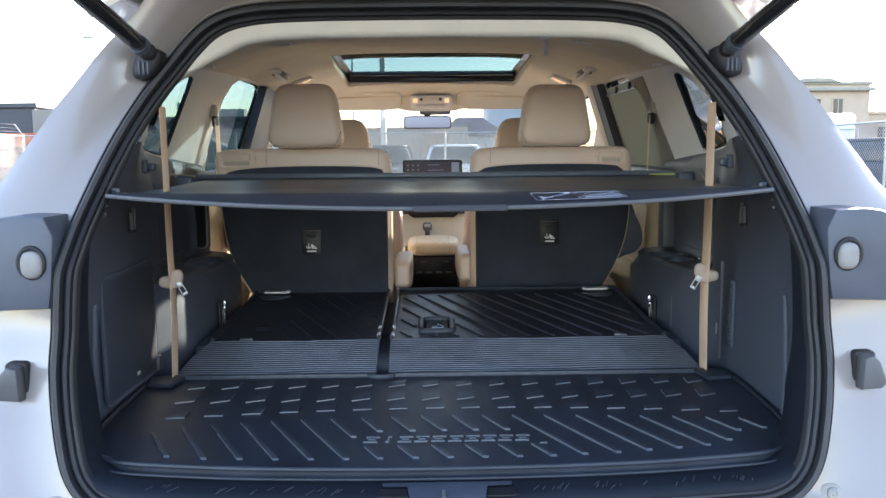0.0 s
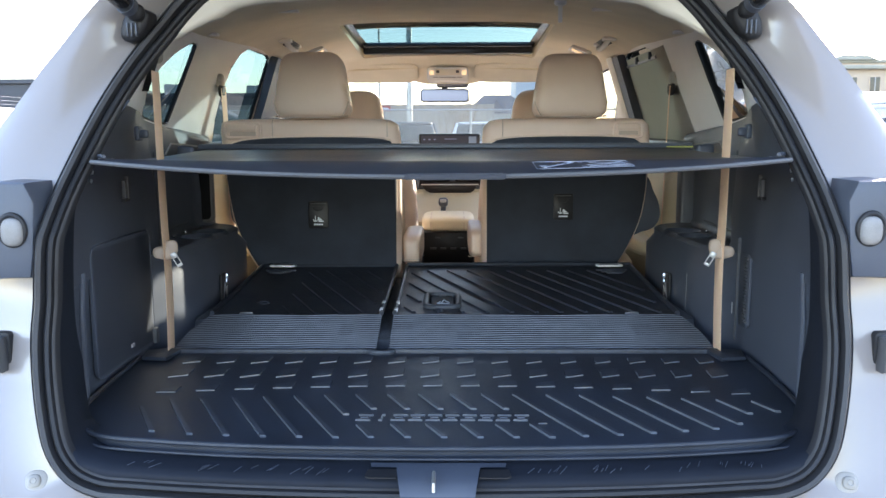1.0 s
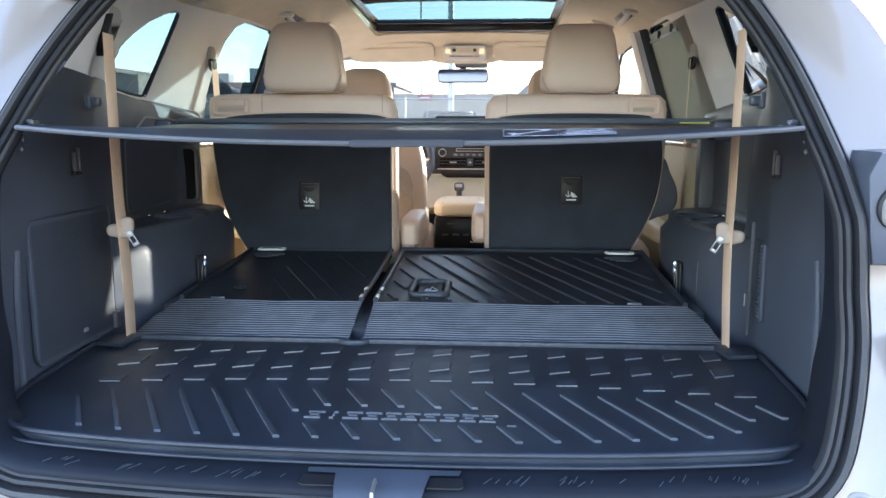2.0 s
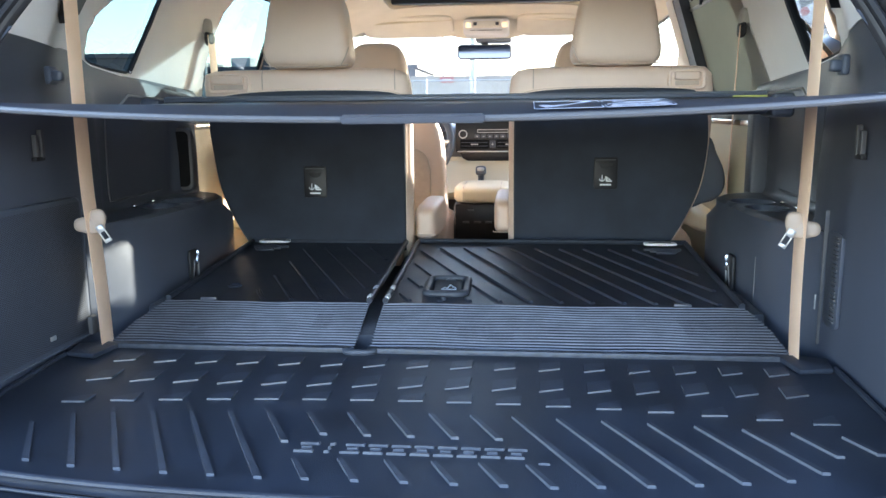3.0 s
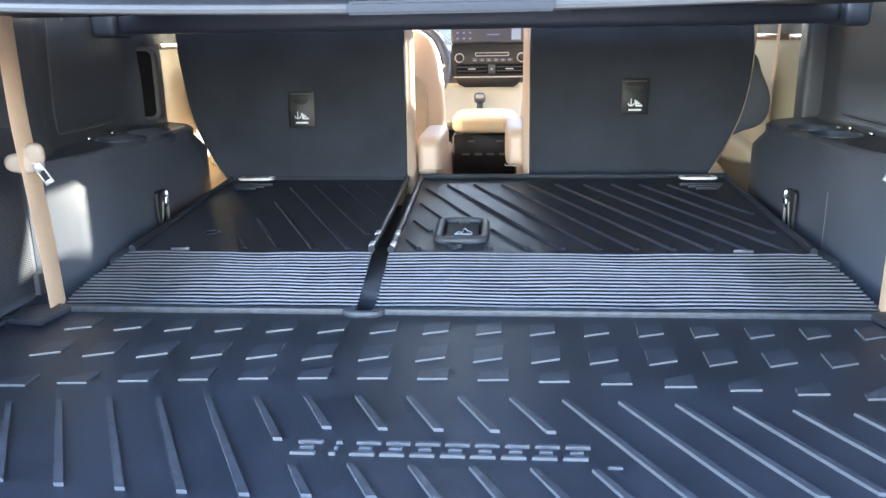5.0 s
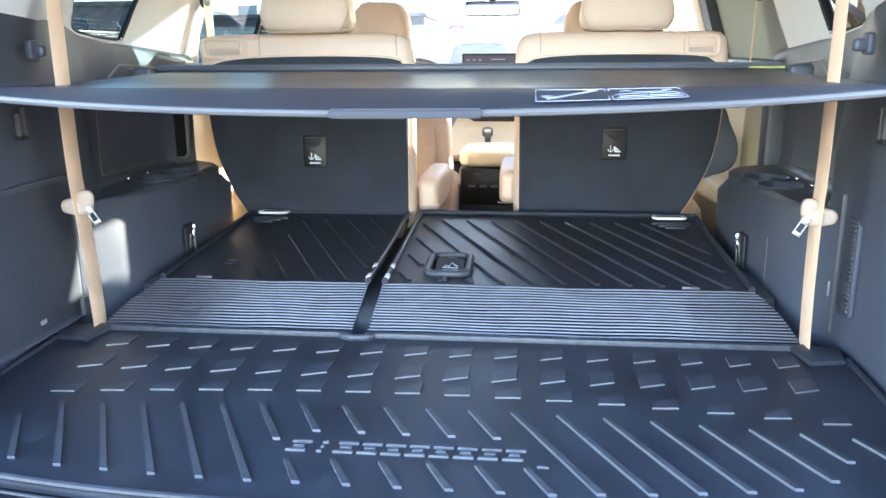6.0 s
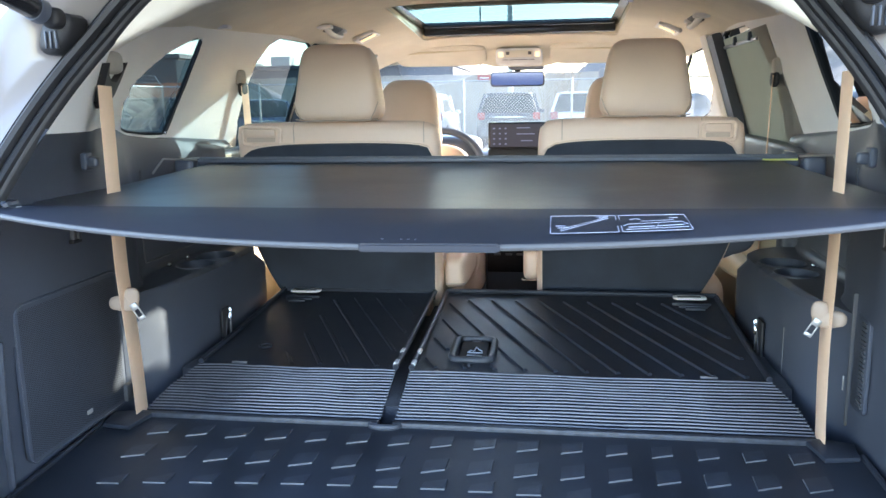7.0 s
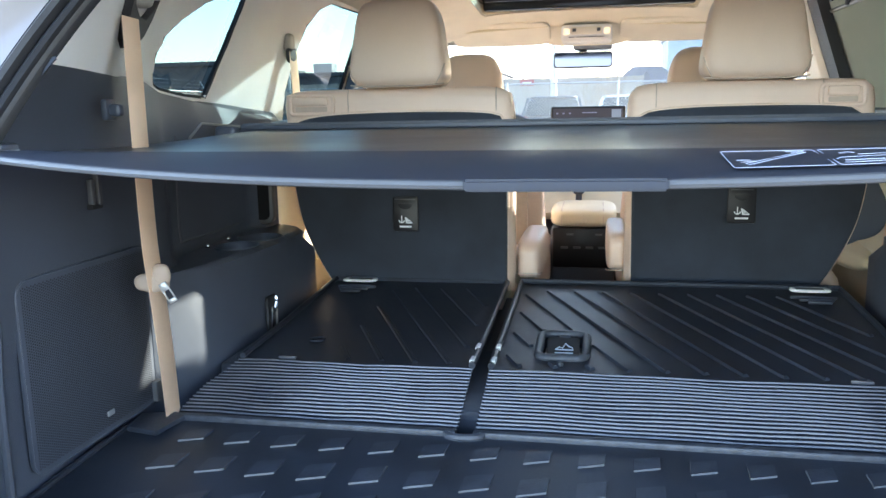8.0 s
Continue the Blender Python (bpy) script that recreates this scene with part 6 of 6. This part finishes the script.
# A, B pillars' dark door frames
for s in (-1, 1):
    part("door_frame", thick(grid(lambda u, v: Vector((s * (side_in(1.8, 1.22 + 0.37 * v) - 0.006), 1.61 + (0.33 if s < 0 else 0.115) * u + 0.13 * v, 1.22 + 0.37 * v)), 4, 8), 0.03), M_TRIM, car, "black door frame pillar")
    part("frame_groove", tube([(s * (side_in(1.8, 1.22 + 0.37 * v) - 0.008), 1.61 + (0.33 if s < 0 else 0.115) * 0.45 + 0.13 * v, 1.22 + 0.37 * v) for v in np.linspace(0.02, 0.97, 12)], 0.004, 6), M_SEAL, car)
    part("centre_pillar_lining", thick(grid(lambda u, v: Vector((s * (side_in(1.8, 1.22 + 0.37 * v) - 0.012 - 0.008 * math.sin(math.pi * u)), 1.61 + (0.33 if s < 0 else 0.115) + 0.04 * u + 0.13 * v, 1.22 + 0.37 * v)), 6, 8), 0.03), M_PILLAR, car, "greige centre pillar lining")
    part("windscreen_pillar", thick(grid(lambda u, v: Vector((s * (0.76 - 0.13 * v + 0.02 * u), 3.12 - 0.58 * v + 0.07 * u, 1.14 + 0.47 * v)), 3, 10), 0.04), M_PILLAR, car)
part("pillar_foot", box(0.703, 0.76, 0.985, 1.04, 0.84, 1.25, 0.008, 3), M_TRIM, car, "black lower lining of the rear pillar")
# roller blind in one rear door window
bl = thing("window_blind", "grey mesh roller blind drawn up over a rear door window", "blind")
part("mesh", thick(grid(lambda u, v: Vector((side_in(1.15 + 0.7 * u, 1.24 + 0.325 * v) - 0.004, lerp(v, [0, 1], [1.02, 1.20]) + (1.88 - lerp(v, [0, 1], [1.02, 1.20])) * u, 1.24 + 0.325 * v)), 8, 8), 0.002), M_BLIND, bl)
part("top_bar", tube([(side_in(1.2, 1.54) - 0.006, 1.30, 1.538), (side_in(1.8, 1.54) - 0.006, 1.86, 1.540)], 0.006, 8), M_SILVER, bl)
for y in (1.36, 1.55):
    part("bar_hook", box(side_in(y, 1.55) - 0.016, side_in(y, 1.55) - 0.004, y - 0.008, y + 0.008, 1.535, 1.56, 0.003), M_TRIM, bl)

# ================= outside =================
def parked_car(loc, rz, paint, label, tall=1.72):
    t = thing("parked_car", label, "car", "parked cars")
    k = tall / 1.72
    b = part("body", pillow((0, 0, 0.70), (1.88, 4.6, 0.82), 7, 14), paint, t)
    gh = bmesh.new()
    bmesh.ops.create_cube(gh, size=2)
    bmesh.ops.subdivide_edges(gh, edges=gh.edges[:], cuts=8, use_grid_fill=True)
    for v in gh.verts:
        x, y, z = v.co
        r = (abs(x) ** 8 + abs(y) ** 8 + abs(z) ** 8) ** 0.125
        x, y, z = x / r, y / r, z / r
        f = (z + 1) / 2
        v.co = (x * (0.89 - 0.16 * f), y * (1.60 - 0.30 * f) - 0.55 + 0.12 * f, (1.05 + 0.56 * f * k))
    part("glasshouse", gh, M_CARGL, t, "dark window glass")
    part("roof", pillow((0, -0.45, 1.60 * k + 0.02), (1.42, 2.5, 0.10), 5, 8), paint, t)
    for s in (-1, 1):
        for y0, y1 in ((-2.10, -1.66), (0.55, 1.05)):
            part("pillar", tube([(s * 0.88, y0, 1.06), (s * 0.73, y1 if y0 < 0 else 0.62, 1.60 * k)], 0.05, 6), paint, t)
        part("tail_lamp", pillow((s * 0.80, -2.26, 0.98), (0.22, 0.12, 0.22), 4, 5), M_REDLAMP, t)
        for wy in (-1.42, 1.42):
            w = part("wheel", moved(tube([(-0.11, 0, 0), (0.11, 0, 0)], 0.35, 20), Matrix.Translation((s * 0.85, wy, 0.35))), M_TYRE, t)
            part("rim", moved(tube([(-0.115, 0, 0), (0.115, 0, 0)], 0.22, 16), Matrix.Translation((s * 0.85, wy, 0.35))), M_ALLOY, w)
        part("door_mirror", pillow((s * 1.0, 0.75, 1.08), (0.18, 0.12, 0.14), 3, 5), paint, t)
    part("rear_bumper", pillow((0, -2.27, 0.52), (1.7, 0.16, 0.26), 5, 6), M_TRIM, t)
    part("plate", box(-0.16, 0.16, -2.325, -2.30, 0.72, 0.82, 0.004), M_WHITE, t, "blank plate")
    part("rear_trim_bar", box(-0.42, 0.42, -2.32, -2.295, 0.93, 0.97, 0.004), M_CHROME, t)
    t.matrix_world = pose(loc[0], loc[1], 0, 0, 0, rz)
    return t


P_DARK = material("dark_grey_car_paint", (0.05, 0.055, 0.065), 0.5, var=0.03, spec=0.12)
P_BLUE = material("blue_car_paint", (0.05, 0.09, 0.17), 0.25, var=0.03, coat=0.5)
P_WHITE = material("white_car_paint", (0.72, 0.72, 0.72), 0.25, var=0.02, coat=0.5)
P_SILVER = material("silver_car_paint", (0.38, 0.39, 0.40), 0.28, 0.3, var=0.03, coat=0.5)
for x, y, rz, pm, lab in ((-1.35, 24.5, 2, P_DARK, "dark grey SUV seen from behind through a fence"), (0.95, 24.8, -3, P_WHITE, "white SUV parked behind a fence"),
                          (-4.2, 25.0, 0, P_WHITE, "white car parked behind a fence"), (-9.0, 23.0, 20, P_BLUE, "dark blue SUV parked behind a fence"), (3.6, 25.2, 4, P_SILVER, "silver car parked behind a fence"),
                          (6.3, 25.0, 0, P_DARK, "dark car parked behind a fence"), (-14.0, 25.0, 80, P_DARK, "dark car parked side-on behind a fence"), (-12.3, 22.0, 70, P_DARK, "dark car parked far behind a fence"),
                          (-14.2, 16.0, 85, P_BLUE, "dark blue car parked side-on behind a fence"), (11.4, 18.4, 8, P_DARK, "dark SUV parked close behind a fence"), (14.4, 20.4, 8, P_BLUE, "blue car parked beside a dark one")):
    parked_car((x, y), rz, pm, lab, 1.72 if pm in (P_DARK, P_WHITE) else 1.6)


def chain_link(p0, p1, h=1.9, cell=0.088, barbed=True):
    """A wire fence between two points: posts, top rail and crossing wires."""
    p0, p1 = Vector(p0), Vector(p1)
    t = thing("chain_link_fence", "galvanised chain-link fence on steel posts", "fence", "lot fences")
    d = p1 - p0
    L = d.length
    d.normalize()
    n = max(1, round(L / 3.0))
    for k in range(n + 1):
        q = p0 + d * L * k / n
        part("post", tube([(q.x, q.y, 0), (q.x, q.y, h + 0.05)], 0.03, 8), M_STEEL, t)
        if barbed:
            part("barb_arm", tube([(q.x, q.y, h), (q.x - d.y * 0.22, q.y + d.x * 0.22, h + 0.32)], 0.012, 6), M_STEEL, t)
    part("top_rail", tube([(*p0, h), (*p1, h)], 0.021, 8), M_STEEL, t)
    bm = bmesh.new()
    w = 0.0055
    nd = Vector((-d.y, d.x))
    for k in range(int(-h / cell), int(L / cell) + 1):
        for sgn in (1, -1):
            a0, a1 = k * cell, k * cell + h
            z0, z1 = (0.03, h + 0.03) if sgn > 0 else (h, 0.0)
            if a0 < 0:
                z0 += (z1 - z0) * (-a0) / h
                a0 = 0
            if a1 > L:
                z1 = z0 + (z1 - z0) * (L - a0) / (a1 - a0)
                a1 = L
            if a1 - a0 < 0.02:
                continue
            A, B = p0 + d * a0, p0 + d * a1
            o = nd * 0.004 * sgn
            va = [bm.verts.new((A.x + o.x + c * w * d.x + e * w * nd.x, A.y + o.y + c * w * d.y + e * w * nd.y, z0)) for c, e in ((-1, 0), (1, 0), (0, 1.5))]
            vb = [bm.verts.new((B.x + o.x + c * w * d.x + e * w * nd.x, B.y + o.y + c * w * d.y + e * w * nd.y, z1)) for c, e in ((-1, 0), (1, 0), (0, 1.5))]
            for i in range(3):
                bm.faces.new((va[i], va[(i + 1) % 3], vb[(i + 1) % 3], vb[i]))
    part("wire_mesh", bm, M_STEEL, t, recalc=False)["kind"] = "stuff"
    if barbed:
        for j in (0.35, 0.65, 0.97):
            part("barbed_wire", tube([(p0.x - d.y * 0.22 * j, p0.y + d.x * 0.22 * j, h + 0.32 * j), (p1.x - d.y * 0.22 * j, p1.y + d.x * 0.22 * j, h + 0.32 * j)], 0.0026, 5), M_STEEL, t)


chain_link((-11.0, 20.5), (12.0, 20.5), 1.95, barbed=False)
chain_link((-11.0, 4.0), (-11.0, 20.5), 1.95)
chain_link((9.6, 4.0), (9.6, 20.5), 1.95, barbed=False)

M_WOOD = material("grey_board", (0.30, 0.26, 0.21), 0.85, var=0.25, scale=2, bump=0.5, bump_scale=60, streak=(8, 8, 1), random_tint=0.12)
M_GREYW = material("grey_cladding", (0.055, 0.058, 0.066), 0.7, var=0.12, scale=1, bump=0.3, bump_scale=40, streak=(1, 1, 6))
M_PALEW = material("pale_cladding", (0.42, 0.41, 0.39), 0.8, var=0.08, scale=1, bump=0.3, bump_scale=40)
M_TAN = material("tan_stucco", (0.47, 0.37, 0.27), 0.9, var=0.08, scale=1, bump=0.4, bump_scale=60)
M_CORN = material("weathered_cornice", (0.29, 0.275, 0.215), 0.6, var=0.1, scale=2)
M_DWIN = material("dark_pane", (0.03, 0.035, 0.04), 0.1, var=0.1)
M_ROOFT = material("roof_shingle", (0.14, 0.13, 0.13), 0.9, var=0.2, scale=3)
M_RED = material("red_board", (0.38, 0.06, 0.04), 0.6, var=0.15, scale=2)
M_TWIG = material("bare_twig", (0.22, 0.16, 0.10), 0.9, var=0.3, scale=6)

# board fence behind the cars
bf = thing("board_fence", "weathered grey vertical board fence", "fence")
me0 = None
for k in range(150):
    x = -14.6 + 0.24 * k
    if x > 1.8:
        break
    if me0 is None:
        me0 = part("board", box(-0.1198, 0.1198, -0.015, 0.015, 0, 2.6, 0.004, 1), M_WOOD, bf)
        me0.location = (x, 34.0, 0)
    else:
        o = new("board", me0.data)
        o.parent = bf
        o.location = (x, 34.0 + 0.004 * (k % 2), 0.012 * math.sin(k * 1.7))
part("rail", box(-14.6, 1.8, 34.04, 34.1, 0.5, 0.6, 0.01), M_WOOD, bf)


def building(name, label, x0, x1, y0, y1, h, wall, win=(), cornice=None):
    t = thing(name, label, "building")
    part("wall", box(x0, x1, y0, y1, 0, h, 0.02, 1), wall, t)
    part("roof", box(x0 - 0.15, x1 + 0.15, y0 - 0.15, y1 + 0.15, h, h + 0.25, 0.03, 1), cornice or wall, t)
    for wx, wz, ww, hh in win:
        w = part("window", box(wx - ww / 2 - 0.1, wx + ww / 2 + 0.1, y0 - 0.08, y0 + 0.05, wz - 0.1, wz + hh + 0.1, 0.02, 1), M_TAN, t)
        part("pane", box(wx - ww / 2, wx + ww / 2, y0 - 0.10, y0 - 0.07, wz, wz + hh, 0), M_DWIN, w)
        part("mullion", box(wx - 0.03, wx + 0.03, y0 - 0.12, y0 - 0.09, wz, wz + hh, 0), M_PALEW, w)
    return t


wb = building("warehouse", "long dark grey warehouse with a pale end wall", -38, -20.1, 40, 52, 3.95, M_GREYW)
part("pale_end", box(-20.15, -18.7, 39.8, 52, 0, 3.85, 0.02, 1), material("grey_beige_cladding", (0.21, 0.20, 0.175), 0.8, var=0.1, scale=1, bump=0.3, bump_scale=40), wb, "grey-beige end wall")
part("brick_base", box(-30, -18.9, 39.2, 39.5, 0.0, 2.65, 0.01, 1), material("orange_brick", (0.42, 0.14, 0.07), 0.85, var=0.3, scale=6, bump=0.6, bump_scale=30), wb, "orange brick base wall")
wb2 = building("low_industrial_building", "low dark industrial building with rooftop units", -19, -6, 46, 56, 3.5, M_GREYW)
for x, w, hh in ((-17.5, 1.2, 0.6), (-15, 0.8, 0.9), (-12.5, 1.5, 0.5), (-10, 0.7, 0.8)):
    part("rooftop_unit", box(x, x + w, 47, 48, 3.7, 3.75 + hh, 0.03, 1), M_PALEW, wb2)
tb_ = building("corner_building", "tan stucco building with tall windows and weathered cornice", 26.0, 35.6, 62, 74, 6.7, M_TAN, [(27.6 + 1.8 * k, zz, 0.75, 1.4) for k in range(4) for zz in (1.2, 4.2)], M_CORN)
part("cornice", box(25.8, 35.8, 61.5, 62.2, 6.2, 6.5, 0.05, 2), M_CORN, tb_)
part("pediment", prism([(29.4, 6.9), (33.0, 6.9), (32.2, 7.25), (30.2, 7.25)], 61.6, 62.4, "xz", 0.03), M_CORN, tb_)
building("annex", "low tan building beside the corner one", 35.9, 60, 63, 74, 4.4, M_TAN, [(37.4 + 3 * k, 2.2, 1.0, 1.2) for k in range(5)])
building("pale_tower", "pale blue-grey plain office block", 4.8, 9.2, 60, 66, 6.2, material("pale_blue_cladding", (0.34, 0.40, 0.46), 0.6, var=0.06, scale=1))
hs = thing("gabled_house", "low house with hipped shingle roof", "house")
part("wall", box(1.2, 5.6, 58, 64, 0, 2.8, 0.02, 1), M_PALEW, hs)
rf = bmesh.new()
rv = [rf.verts.new(p) for p in ((0.7, 57.6, 2.8), (6.1, 57.6, 2.8), (6.1, 64.4, 2.8), (0.7, 64.4, 2.8), (2.4, 61, 4.3), (4.4, 61, 4.3))]
for f in ((0, 1, 5, 4), (1, 2, 5), (2, 3, 4, 5), (3, 0, 4), (3, 2, 1, 0)):
    rf.faces.new([rv[i] for i in f])
part("roof", rf, M_ROOFT, hs)
part("dormer", prism([(2.6, 2.9), (3.8, 2.9), (3.2, 3.8)], 57.4, 60, "xz", 0.02), M_ROOFT, hs)
van = thing("white_container", "white storage container behind the fence", "container")
part("shell", box(15.6, 16.9, 29.5, 32.5, 0.15, 2.85, 0.2, 4), P_WHITE, van)
for x in (15.9, 16.6):
    part("foot", box(x - 0.15, x + 0.15, 29.7, 32.3, 0, 0.16, 0.01, 1), M_TRIM, van)


def lamp_post(x, y, h, r=0.09, head=True):
    t = thing("lamp_post", "tall grey steel lamp post", "lamp post", "lamp posts")
    part("pole", tube([(x, y, 0), (x, y, h)], [r, r * 0.7], 10), M_STEEL, t)
    if head:
        part("arm", tube([(x, y, h - 0.1), (x - 0.5, y, h + 0.05)], 0.03, 6), M_STEEL, t)
        part("head", box(x - 1.0, x - 0.5, y - 0.12, y + 0.12, h, h + 0.09, 0.02), M_STEEL, t)


lamp_post(-1.75, 31.0, 11.0, 0.13, False)
lamp_post(-3.6, 38.0, 7.2, 0.07)
lamp_post(-13.5, 33.0, 6.4, 0.06)
lamp_post(24.0, 36.0, 9.3, 0.08)
lamp_post(-2.6, 45.0, 9.0, 0.08, False)
sg = thing("red_notice_board", "red and white notice board on the board fence", "sign")
part("board", box(-3.35, -2.75, 33.9, 33.95, 2.30, 2.55, 0.01, 1), M_RED, sg)
part("white_bar", box(-3.25, -2.85, 33.87, 33.9, 2.40, 2.46, 0.0), M_WHITE, sg)


def shrub(x, y, h, seed, n=26):
    """A bare shrub of forking twigs."""
    rnd = random.Random(seed)
    t = thing("bare_shrub", "leafless brown shrub of bare twigs", "shrub", "shrubs")
    bms = []
    for k in range(n):
        a, lean = rnd.uniform(0, 6.28), rnd.uniform(0.1, 0.5)
        p = Vector((x, y, 0))
        pts = [p.copy()]
        for j in range(5):
            p = p + Vector((math.cos(a) * lean + rnd.uniform(-0.15, 0.15), math.sin(a) * lean + rnd.uniform(-0.15, 0.15), 1)) * h / 5 * rnd.uniform(0.7, 1.1)
            pts.append(p.copy())
            if j > 0:
                q = p + Vector((rnd.uniform(-0.5, 0.5), rnd.uniform(-0.5, 0.5), rnd.uniform(0.2, 0.6))) * h * 0.3
                bms.append(tube([p, q], [0.012, 0.004], 4))
        bms.append(tube(pts, [0.03, 0.024, 0.019, 0.014, 0.01, 0.005], 5))
    part("twigs", join(*bms), M_TWIG, t)["kind"] = "stuff"


shrub(-0.2, 27.6, 2.2, 3)
shrub(0.4, 29.4, 2.6, 4)
shrub(44.0, 58.0, 7.0, 5, 14)
shrub(2.9, 28.5, 2.4, 6)
